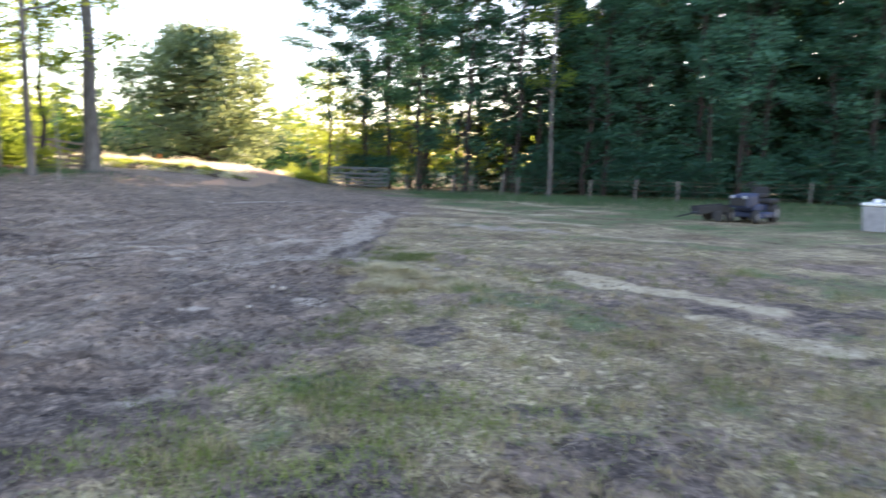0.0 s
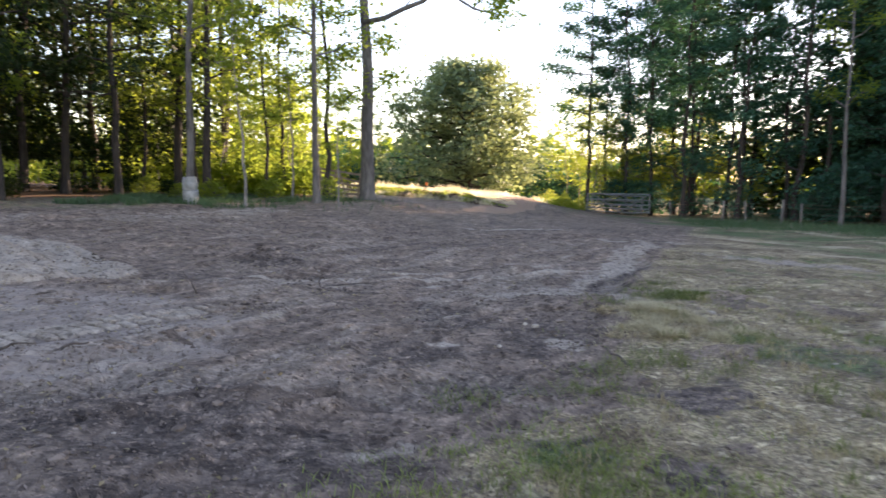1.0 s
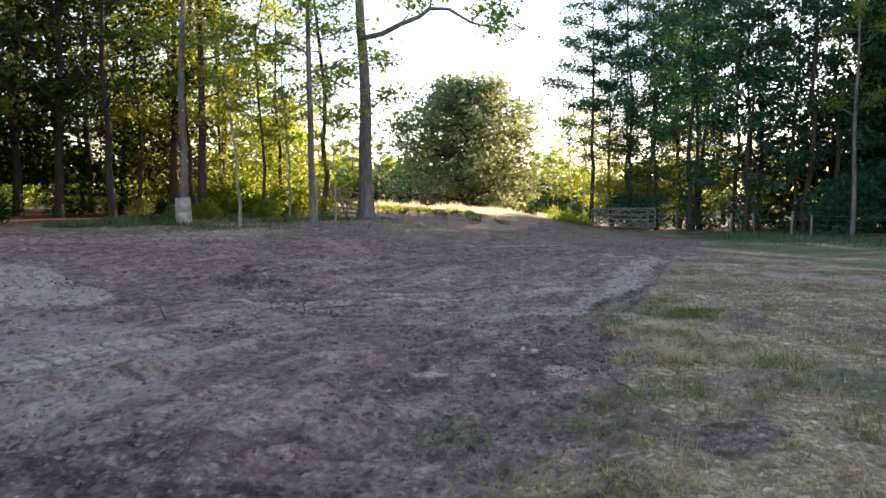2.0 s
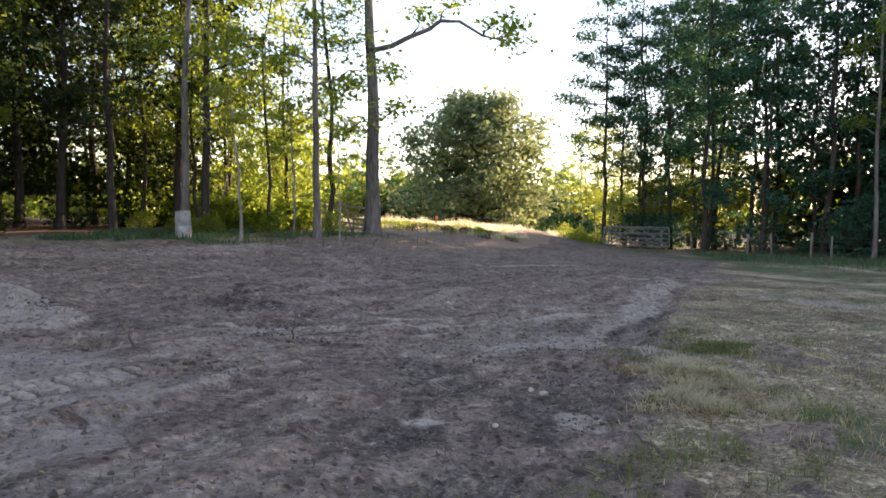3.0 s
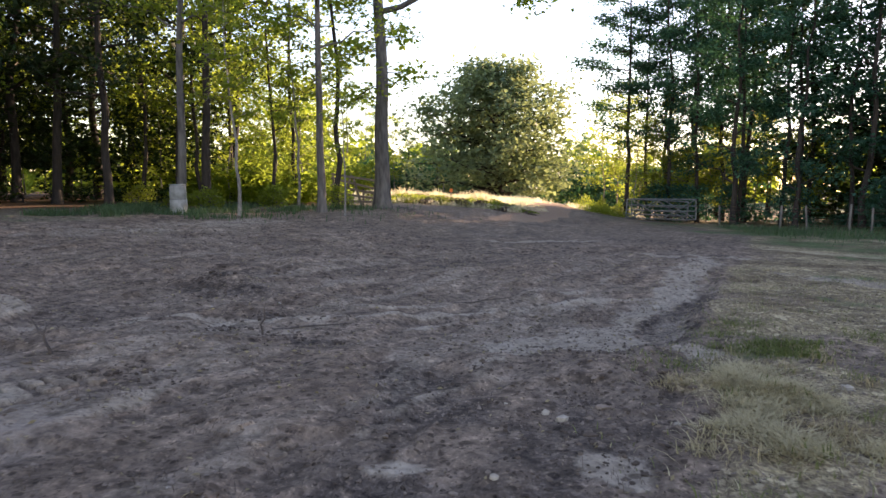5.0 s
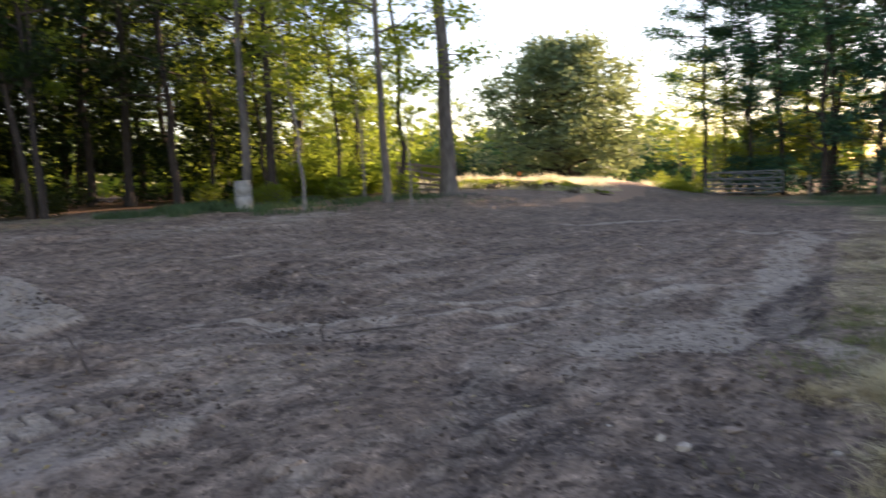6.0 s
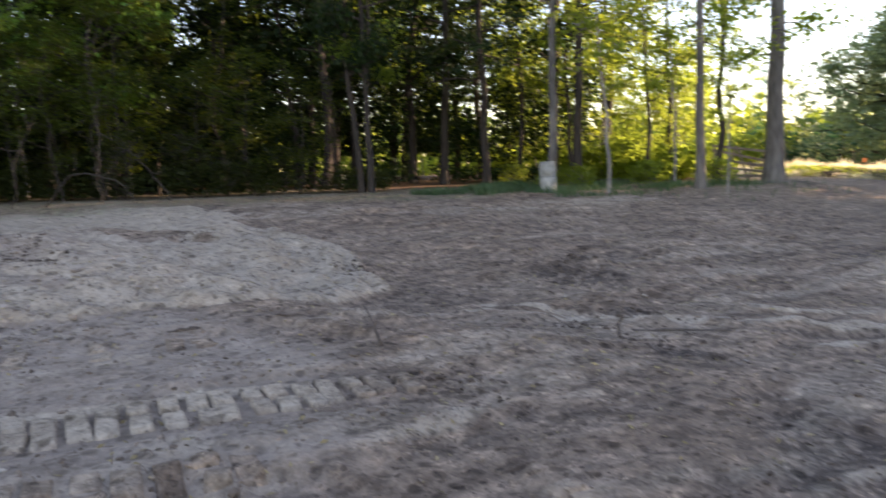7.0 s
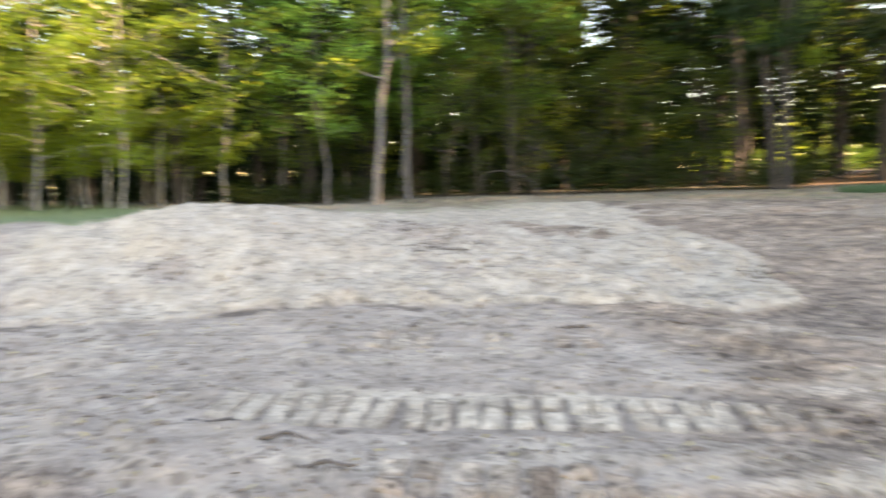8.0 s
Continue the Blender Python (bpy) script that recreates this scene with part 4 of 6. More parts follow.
    templates = lit + [forked] + open_top + corner + tall + slim + dark + pine + under + [sapling] + shrub + hedge + wall + brush + scrub + fresh + deep

    def put(src, x, y, size=1.0, turn=0.0, tx=0.0, ty=0.0, girth=1.0):
        made = copy_thing(src, pose(x, y, gz(x, y) - 0.05, tx, ty, turn))
        made.scale = (size * girth, size * girth, size)

    # single trunks along the edge of the wood
    put(open_top[0], -9.95, 29.4, 1.0, 200, 0, -1.5)
    put(forked, -10.45, 33.5, 1.0, 80)
    put(open_top[1], -4.95, 30.0, 0.95, 10, 0, -1.0)
    put(slim[1], -5.25, 34.0, 1.1, 10, 0, -1.0, 1.2)
    put(dark[0], -19.6, 42.0, 1.05, 40, 0, -2)
    put(dark[1], -23.5, 45.5, 1.1, 90)
    put(slim[0], -14.8, 37.2, 1.1, 0)
    put(slim[2], -16.9, 40.0, 1.0, 120)
    put(slim[2], -8.4, 36.5, 0.9, 300)
    put(pine[0], -13.6, 31.6, 0.9, 150)
    put(slim[1], -12.0, 37.0, 1.0, 210, 0, 2)
    put(dark[0], -15.85, 26.3, 0.95, 33, 0, -4, 0.62)
    put(dark[1], -15.25, 26.1, 0.9, 200, 0, 2, 0.6)
    put(slim[2], -15.5, 26.4, 1.0, 100, 0, -1, 0.8)
    put(tall[1], -24.0, 15.7, 0.9, 250, 2, -6, 0.9)
    put(tall[2], -24.5, 17.2, 0.9, 120, 0, 1, 0.65)
    put(sapling, -7.2, 27.6, 0.95, 50, 0, -3)
    put(sapling, -3.9, 28.8, 0.7, 140, 0, 2, 0.8)
    put(sapling, -6.6, 33.0, 1.0, 80, 3, -9, 0.9)

    def line(points, spacing, jitter):
        out = []
        for (ax, ay), (bx, by) in zip(points, points[1:]):
            n = max(1, int(math.hypot(bx - ax, by - ay) / spacing))
            for k in range(n):
                q = (k + rng.uniform(0.1, 0.9)) / n
                out.append((ax + (bx - ax) * q + rng.normal() * jitter, ay + (by - ay) * q + rng.normal() * jitter))
        return out

    left_edge = [(-8, 42), (-14, 39), (-21, 34), (-28, 25), (-35, 14), (-41, 2)]
    plant(dark, [(-20.5, 29.5), (-22.5, 34.0), (-26.0, 37.0)], rng, low=0.9, high=1.05)
    plant(pine + dark, [(-16.5, 45.0), (-21.0, 49.0), (-26.0, 42.0), (-29.0, 48.0), (-25.0, 52.0), (-12.5, 43.0)], rng)
    plant(slim, line(left_edge[:2], 2.6, 1.2), rng)
    plant(dark, line(left_edge[1:5], 2.8, 1.2), rng)
    plant(dark, line([(-21, 32), (-27, 25), (-34, 14), (-40, 2)], 3.4, 1.0), rng)
    plant(slim + tall[:1], line([(x - 5, y + 6) for x, y in left_edge], 4.6, 1.5), rng)
    plant(deep, line([(x - 12, y + 12) for x, y in left_edge[1:]], 5.0, 2.0), rng)
    plant(under, line([(-5, 42), (-10, 39), (-16, 38)], 2.4, 1.2), rng)
    plant(under, line([(x - 7, y + 10) for x, y in left_edge[:4]], 2.8, 2.0), rng)
    plant(under, line([(-20, 30), (-26, 22), (-31, 14)], 9.0, 1.0), rng)
    plant(under, line([(-31, 13), (-36, 4), (-40, -6)], 1.9, 1.0), rng, low=1.0, high=1.5)
    plant(tall, line([(-34, 10), (-39, 0), (-43, -10)], 2.6, 1.0), rng, low=0.8, high=1.0)
    plant(dark, line([(-24, 29), (-29, 22), (-36, 10), (-40, 2)], 3.6, 1.0), rng, low=0.8, high=1.0)
    plant(scrub, line([(-17, 27), (-21, 22.5), (-25, 19), (-28, 13)], 1.7, 0.7), rng, low=0.75, high=1.15)
    plant(brush, line([(-17, 26.5), (-21, 23), (-26, 18.5)], 2.2, 0.5), rng, low=0.5, high=0.75)
    plant(scrub, line([(-22, 27), (-27, 20), (-33, 9)], 2.6, 0.8), rng, low=0.9, high=1.4)
    plant(fresh, [(-24.2, 21.3), (-26.6, 18.0), (-26.0, 14.6), (-28.5, 13.4), (-27.2, 20.4), (-25.5, 22.8), (-29.5, 16.5)], rng, low=0.9, high=1.35)
    plant(dark, [(-29.0, 15.0), (-31.0, 10.0)], rng, low=0.8, high=0.95)
    plant(shrub, line([(-5.2, 33), (-7.5, 31.8), (-11, 31.5), (-13, 32)], 0.9, 0.6), rng, low=0.5, high=0.9)
    plant(under, line([(-28.5, 11.5), (-30, 6), (-32, 1)], 1.7, 0.6), rng, low=1.4, high=1.9)
    # right-hand wood behind the fence
    right_edge = [(14.5, 46.0), (19, 42.5), (24, 38), (29, 33.5), (39, 25)]
    plant(corner, [(11.6, 50.4), (12.6, 49.0), (13.8, 48.0), (15.2, 45.6), (14.6, 51.0), (16.5, 47.5), (16.6, 53.0)], rng)
    plant(wall, [(14.2, 51.8), (12.8, 51.0), (15.6, 49.2)], rng, low=0.8, high=0.95)
    plant(under, [(10.5, 50.2), (11.6, 50.2), (12.6, 50.2), (13.8, 50.0), (12.2, 51.0)], rng, low=0.85, high=1.15)
    plant(wall, [(-4.0, 90.0), (-7.5, 88.0), (-11.0, 87.0), (-2.0, 94.0)], rng, low=0.5, high=0.62)
    plant(corner, [(17.2, 44.2), (18.4, 45.5), (20.0, 42.6), (21.6, 41.4)], rng)
    plant(under, line([(-30, 9), (-33, 2), (-36, -6)], 1.7, 0.6), rng, low=1.2, high=1.7)
    plant(wall, line(right_edge, 2.8, 0.7), rng, low=0.75, high=1.0)
    # two trees added behind the corner to block low sun on the left wood
    plant(wall, [(19.0, 55.0), (21.5, 57.0)], rng, low=0.95, high=1.05)
    # trees out of view that carry the wood on and shade the yard
    plant(deep, line([(40, 24), (46, 14), (49, 2)], 2.2, 0.8), rng, low=0.8, high=0.95)
    for n, (x, y, girth) in enumerate(((28.8, 33.6, 0.9), (30.1, 32.9, 1.0), (31.3, 32.4, 0.8), (34.9, 29.5, 0.9), (26.2, 37.3, 0.7))):
        put(lit[n % 2], x, y, 0.95, 70 * n, 0, 0, girth)
    put(open_top[0], 20.4, 37.4, 0.95, 140, 0, 0, 0.75)
    plant(under, [(11.0, 63.5), (12.4, 65.5), (13.6, 63.0)], rng, low=1.2, high=1.5)
    plant(lit, [(12.6, 88.0), (15.0, 90.0)], rng, low=0.45, high=0.52)
    back = [(16, 51), (23, 45), (29, 39.5), (35, 35), (45, 26)]
    plant(deep, line(back, 3.4, 1.2), rng, low=0.85, high=1.05)
    plant(deep, line([(x + 6, y + 5) for x, y in back[2:]], 3.6, 1.4), rng, low=0.95, high=1.15)
    plant(hedge, line([(18.5, 41.0), (21, 38.8), (24, 35.5), (31, 30.5), (38, 25)], 1.9, 0.5), rng, low=0.7, high=1.15)
    plant(under, line([(12.2, 50.5), (16, 48.5)], 1.3, 0.5), rng, low=0.7, high=1.0)
    plant(under, line([(14.5, 53.5), (19, 50), (22, 46.5)], 1.5, 0.7), rng, low=0.8, high=1.2)
    for hx, hy in ((11.6, 49.3), (12.7, 48.6), (13.6, 47.7), (15.2, 46.0), (17.2, 43.0)):
        put(hedge[0], hx, hy, 0.75, 40 * hx)
    # far wood beyond the field
    plant(tall, line([(-50, 88), (-22, 98), (-6, 108)], 6.0, 3.0), rng, low=0.7, high=0.9)
    plant(under, line([(-45, 70), (-25, 80), (-8, 92)], 4.0, 2.0), rng, low=1.0, high=1.6)
    for ob in templates:
        remove(ob)


build_woods()


def build_undergrowth():
    """Dense low leaves that close the woods: too many to count."""
    rng = np.random.default_rng(77)

    def band(name, points, depth, base, height, n, size, material, label, holes=-0.1):
        pts = np.array(points, float)
        k = rng.uniform(0, len(pts) - 1.001, n)
        i = k.astype(int)
        q = (k - i)[:, None]
        p = pts[i] * (1 - q) + pts[i + 1] * q
        d = pts[i + 1] - pts[i]
        out = np.stack([-d[:, 1], d[:, 0]], 1) / np.linalg.norm(d, axis=1)[:, None]
        p = p + out * rng.uniform(0, depth, (n, 1))
        top = height * (0.8 + 0.9 * fbm(p[:, 0], p[:, 1], 4.0, 2, 120))
        z = relief(p[:, 0], p[:, 1]) + base + 0.1 + top * rng.uniform(0, 1, n) ** 1.1
        keep = fbm(p[:, 0] + z, p[:, 1] - z, 1.6, 2, 121) > holes
        c = np.concatenate([p, z[:, None]], 1)[keep]
        tagged(new(name, leaf_cloud(name, c, size, size * 0.6, rng, material)), label, "undergrowth", kind="stuff")

    band("thicket", [(39, 25), (30, 33), (25, 38), (20.5, 42)][::-1], 6.0, 0.0, 4.6, 24000, 0.34, M_LEAF_DARK, "dense dark green thicket behind the fence")
    band("thicket", [(12.5, 50.0), (20.5, 42.5)], 3.5, 0.0, 2.0, 7000, 0.24, M_LEAF_DARK, "low dark thicket behind the steel gate", -0.02)
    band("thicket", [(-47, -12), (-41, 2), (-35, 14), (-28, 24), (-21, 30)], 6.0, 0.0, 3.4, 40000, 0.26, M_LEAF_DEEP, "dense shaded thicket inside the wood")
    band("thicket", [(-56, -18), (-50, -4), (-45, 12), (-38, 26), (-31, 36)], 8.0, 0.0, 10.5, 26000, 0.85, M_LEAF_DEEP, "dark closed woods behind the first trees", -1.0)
    # dark leaf strip standing for the shadow under the scrub; hides the lit floor
    band("thicket", [(-16.5, 28.5), (-21, 24.0), (-26, 19.5), (-30, 12)], 2.2, 0.0, 1.15, 12000, 0.15, M_BRUSH, "low dark leaves added for the shadow under the scrub", -0.2)
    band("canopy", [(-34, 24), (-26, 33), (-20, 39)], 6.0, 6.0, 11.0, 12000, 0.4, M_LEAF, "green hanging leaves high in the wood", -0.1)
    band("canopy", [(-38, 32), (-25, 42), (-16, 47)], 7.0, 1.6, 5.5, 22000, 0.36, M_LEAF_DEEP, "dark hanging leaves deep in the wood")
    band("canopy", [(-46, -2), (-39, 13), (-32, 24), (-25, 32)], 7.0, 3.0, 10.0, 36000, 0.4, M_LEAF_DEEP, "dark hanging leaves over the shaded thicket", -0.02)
    band("canopy", [(44, 24), (38, 30), (31, 36)][::-1], 8.0, 4.0, 13.5, 27000, 0.46, M_LEAF_DARK, "dark hanging leaves over the fence line")
    band("canopy", [(31, 36), (24, 42), (18, 47)][::-1], 8.0, 4.0, 13.5, 28000, 0.32, M_LEAF_DARK, "dark hanging leaves over the fence line", -0.06)
    band("thicket", [(50, 24), (45, 31), (36, 38), (28, 45), (21, 52)][::-1], 8.0, 0.0, 8.0, 15000, 0.7, M_LEAF_DEEP, "dark closed woods behind the fence line")
    band("thicket", [(-60, 24), (-45, 47), (-20, 62), (-8, 75)], 8.0, 0.0, 5.0, 26000, 0.45, M_LEAF_YOUNG, "sunlit yellow-green thicket deep in the wood")
    # screen of oversized leaves added to keep the low sun off the dirt
    band("thicket", [(29, 53), (42, 44), (55, 29)], 8.0, 1.5, 25.0, 27000, 1.2, M_LEAF_DEEP, "added leaf screen far behind the fence, blocking the low sun", -0.15)
    band("undergrowth", [(-19, 40), (-13, 37.5), (-8, 37), (-5.4, 40)], 5.0, 0.0, 2.2, 22000, 0.2, M_LEAF, "leafy green undergrowth between the trunks", -0.25)
    band("canopy", [(-22, 45), (-14, 48), (-8, 51)], 5.0, 1.8, 7.0, 13000, 0.32, M_LEAF, "green hanging leaves behind the first trunks")
    # near-black leaves added so the wood reads as shaded between the trunks
    band("canopy", [(-25, 31), (-19, 35.5), (-11.5, 39.5)], 3.0, 0.9, 5.5, 11000, 0.3, M_LEAF_DEEP, "dark leaves hanging between the trunks", 0.0)
    band("undergrowth", [(-29, 26), (-23, 31), (-16, 35.5), (-13, 36)], 5.0, 0.0, 0.9, 9000, 0.18, M_LEAF_DEEP, "low dark green undergrowth on the wood floor")
    band("hedgerow", [(-14, 88), (-4, 91), (8, 87), (19, 79)], 4.0, 0.0, 4.2, 12000, 0.5, M_LEAF_DARK, "dull green hedgerow at the far side of the field", -0.3)
    band("far_woods", [(-90, 70), (-40, 105), (0, 122), (45, 112), (90, 70)], 12.0, 0.0, 9.0, 30000, 1.5, M_LEAF, "distant hazy green woods beyond the field")


build_undergrowth()


def build_big_trunk():
    verts, faces, pts, rng = grow(seed=5, height=21, radius=0.34, crown_from=11.5, spread=4.2, limbs=16, leaves=6500, clump=0.6, shape=column, trunk_sides=16, lean=(-0.5, 0), sway=0.06)
    reach = [(-0.2, 0, 8.15), (0.8, -0.1, 8.35), (1.65, -0.2, 8.75), (2.5, -0.3, 9.05), (2.95, -0.3, 9.4), (3.8, -0.4, 9.35), (4.8, -0.4, 8.75), (5.5, -0.3, 8.6), (6.2, -0.3, 9.0)]
    sweep(verts, faces, reach, [0.13, 0.12, 0.11, 0.1, 0.09, 0.07, 0.055, 0.04, 0.02], 8)
    for at, end in (((2.95, -0.3, 9.4), (3.5, 0.1, 10.4)), ((5.5, -0.3, 8.6), (6.1, -0.6, 8.4)), ((4.8, -0.4, 8.75), (5.6, 0.2, 9.5)), ((1.65, -0.2, 8.75), (2.2, 0.3, 9.8))):
        sweep(verts, faces, wander(rng, at, end, 4, 0.06), [0.05, 0.04, 0.03, 0.02, 0.01], 5)
        pts = np.concatenate([pts, np.array(end) + rng.normal(size=(90, 3)) * [0.45, 0.45, 0.25]])
    pts = np.concatenate([pts, np.array((6.0, -0.3, 9.2)) + rng.normal(size=(160, 3)) * [0.5, 0.4, 0.3]])
    for z, a in ((4.6, 2.6), (5.6, 0.4), (6.6, 3.0), (7.2, 0.9)):
        end = np.array((1.3 * math.cos(a), 1.3 * math.sin(a), z + 0.2))
        sweep(verts, faces, wander(rng, (0, 0, z), end, 4, 0.06), [0.04, 0.03, 0.025, 0.015, 0.008], 5)
        pts = np.concatenate([pts, end + rng.normal(size=(110, 3)) * [0.45, 0.45, 0.2]])
    x, y = -3.35, 34.6
    ob = thing("tall_tree", pose(x, y, gz(x, y) - 0.05), "large tree with thick grey trunk and one crooked branch", "tree", "woodland trees")
    w = mesh_object("trunk", verts, faces, M_BARK)
    w.parent = ob
    crown = new("crown", leaf_cloud("crown", pts, 0.26, 0.16, rng, M_LEAF))
    crown.parent = ob


build_big_trunk()


def build_corner_tree():
    """The outermost tree of the right-hand wood, with leafy boughs reaching over the lane."""
    verts, faces, pts, rng = grow(seed=205, height=16.5, radius=0.15, crown_from=6.0, spread=2.6, limbs=18, leaves=5200, clump=0.4, shape=column, twigs=3, sway=0.07)
    for z, a, reach, leaves in ((9.4, 3.15, 3.3, 520), (10.6, 2.8, 2.2, 300), (8.0, 3.4, 2.0, 260), (6.9, 2.9, 2.3, 300), (5.6, 3.3, 1.7, 200), (12.0, 3.2, 2.0, 320), (13.4, 2.9, 1.8, 320)):
        end = np.array((reach * math.cos(a), reach * math.sin(a), z + 0.25))
        limb = wander(rng, (0, 0, z - 0.3), end, 5, 0.1)
        sweep(verts, faces, limb, np.linspace(0.05, 0.012, 6), 5)
        k = rng.uniform(0.45, 1.0, (leaves, 1))
        pts = np.concatenate([pts, np.array((0, 0, z - 0.3)) * (1 - k) + end * k + rng.normal(size=(leaves, 3)) * [0.42, 0.42, 0.2]])
    x, y = 10.0, 49.9
    ob = thing("broadleaf_tree", pose(x, y, gz(x, y) - 0.05), "tall dark tree with leafy boughs reaching over the lane", "tree", "fence line trees")
    w = mesh_object("trunk", verts, faces, M_BARK_DARK)
    w.parent = ob
    crown = new("crown", leaf_cloud("crown", pts, 0.19, 0.12, rng, M_LEAF_DARK))
    crown.parent = ob


build_corner_tree()


def build_field_oak():
    ob = tree("oak_tree", "big round leafy oak standing alone in the sunlit field", "tree", M_BARK_DARK, M_LEAF_OAK, 0.37, seed=21, height=10.8, radius=0.45, crown_from=0.35, spread=6.7, limbs=70, leaves=27000, clump=0.62, shape=domed, rise=0.2, twigs=9, flat=0.7)
    x, y = 2.7, 78.0
    ob.matrix_world = pose(x, y, gz(x, y) - 0.4, 0, 0, 20) @ Matrix.Diagonal((1.27, 1.27, 1.22, 1))


build_field_oak()


# ---- things at the edge of the yard ----
def lump(rng, r, flat=0.6):
    bm = bmesh.new()
    bmesh.ops.create_icosphere(bm, subdivisions=1, radius=r)
    for v in bm.verts:
        v.co *= rng.uniform(0.7, 1.25)
        v.co.z *= flat
    return bm


def build_drum():
    x, y = -9.1, 27.4
    ob = thing("plastic_drum", pose(x, y, gz(x, y) - 0.03, 1.5, -2, 20) @ Matrix.Diagonal((0.95, 0.95, 1.12, 1)), "dirty white plastic drum standing beside a tree trunk", "drum")
    body = [(0.25, 0.0), (0.28, 0.02), (0.29, 0.06), (0.29, 0.26), (0.297, 0.28), (0.297, 0.31), (0.29, 0.33), (0.29, 0.45), (0.272, 0.465), (0.272, 0.48), (0.278, 0.5), (0.276, 0.62), (0.283, 0.64), (0.283, 0.67), (0.275, 0.69), (0.272, 0.8), (0.26, 0.855), (0.245, 0.87)]
    part("body", lathe_bm(body, 36), M_DRUM, ob)
    part("lid", lathe_bm([(0.25, 0.871), (0.268, 0.875), (0.27, 0.9), (0.255, 0.905), (0.24, 0.892)], 36), M_DRUM, ob, "dull plastic lid with a raised rim")
    part("seam", lathe_bm([(0.274, 0.462), (0.281, 0.466), (0.281, 0.48), (0.274, 0.484)], 36), M_GREYBOX, ob, "dark seam round the middle")
    part("bung", lathe_bm([(0.03, 0.893), (0.03, 0.915), (0.02, 0.92)], 12, Matrix.Translation((0.13, 0, 0))), M_GREYBOX, ob)


def build_farm_gate(name, m, length, height, material, label, braces):
    ob = thing(name, m, label, "gate")
    r = 0.042
    for x in (0, length):
        part("upright", rod_bm((x, 0, 0.05), (x, 0, 0.05 + height), r), material, ob)
    for k in range(5):
        z = 0.05 + height * (0.0, 0.2, 0.42, 0.68, 1.0)[k]
        part("rail", rod_bm((0, 0, z), (length, 0, z), r * 0.85), material, ob)
    for a, b in braces:
        part("brace", rod_bm((a * length, -0.05, 0.05), (b * length, -0.05, 0.05 + height), r * 0.7), material, ob)
    return ob


def build_fence():
    posts = [(13.4, 42.6), (15.3, 39.7), (16.4, 39.3), (17.5, 37.6), (18.3, 37.2), (21.1, 34.0), (22.5, 31.9), (24.2, 30.6), (30.9, 28.5), (36.0, 25.0)]
    rng = random.Random(4)
    tops = []
    for x, y in posts:
        h, r = rng.uniform(1.2, 1.45), rng.uniform(0.042, 0.06)
        ob = thing("fence_post", pose(x, y, gz(x, y) - 0.15, rng.uniform(-3, 3), rng.uniform(-3, 3), rng.uniform(0, 90)), "weathered grey wooden fence post in the grass", "fence post", "fence posts")
        part("shaft", lathe_bm([(r * 1.02, 0), (r, 0.4), (r * 0.97, h - 0.05), (r * 0.8, h), (0.02, h + 0.02)], 10), M_POST, ob)
        tops.append((x, y, gz(x, y) - 0.15))
    wire = thing("fence_wire", Matrix(), "thin rusty wire strung between the posts", "wire")
    for z in (0.45, 0.75, 1.05, 1.22):
        v, f = [], []
        for (ax, ay, az), (bx, by, bz) in zip(tops, tops[1:]):
            sweep(v, f, [(ax, ay, az + z), ((ax + bx) / 2, (ay + by) / 2, (az + bz) / 2 + z - 0.03), (bx, by, bz + z)], [0.006] * 3, 4, cap=False)
        w = mesh_object("strand", v, f, M_WIRE)
        w.parent = wire


def build_wooden_gate():
    x, y = -6.25, 38.0
    ob = thing("wooden_gate", pose(x, y, gz(x, y), 4, 5, -12), "old sagging wooden gate with loose boards", "gate")
    for k in range(5):
        part("board", box_bm((2.3, 0.03, 0.1), pose(1.1, 0, 0.3 + 0.28 * k, 0, (-4, 2, 5, 8, 3)[k], 0), 0.006), M_OLDWOOD, ob)
    for px, tilt in ((0.1, -4), (0.75, 14), (1.3, -22), (2.15, 5)):
        part("upright", box_bm((0.09, 0.07, 1.6), pose(px, 0.05, 0.75, 0, tilt, 0), 0.008), M_OLDWOOD, ob)
    # low rail running on to the big tree
    ax, bx = -4.9, -3.9
    rail = thing("fence_rail", pose(ax, 39.0, gz(ax, 39.0)), "grey wooden rail on short posts", "fence")
    part("bar", box_bm((bx - ax, 0.04, 0.12), pose((bx - ax) / 2, 0, 0.62), 0.006), M_OLDWOOD, rail)
    part("post", box_bm((0.09, 0.09, 0.85), pose(0.05, 0.06, 0.38), 0.008), M_OLDWOOD, rail)


def build_markers():
    for x, y, h, mat, label in ((-0.9, 47.0, 0.75, M_ORANGE, "thin orange survey stake in the field"), (-1.4, 47.6, 1.1, M_POST, "pale wooden stake in the field")):
        ob = thing("stake", pose(x, y, gz(x, y) - 0.1, 2, 3, 10), label, "stake")
        part("shaft", box_bm((0.05, 0.03, h), pose(0, 0, h / 2), 0.004), M_POST, ob)
        if mat is M_ORANGE:
            part("flag", box_bm((0.14, 0.045, 0.22), pose(0, 0, h - 0.08), 0.006), mat, ob, "orange painted top")


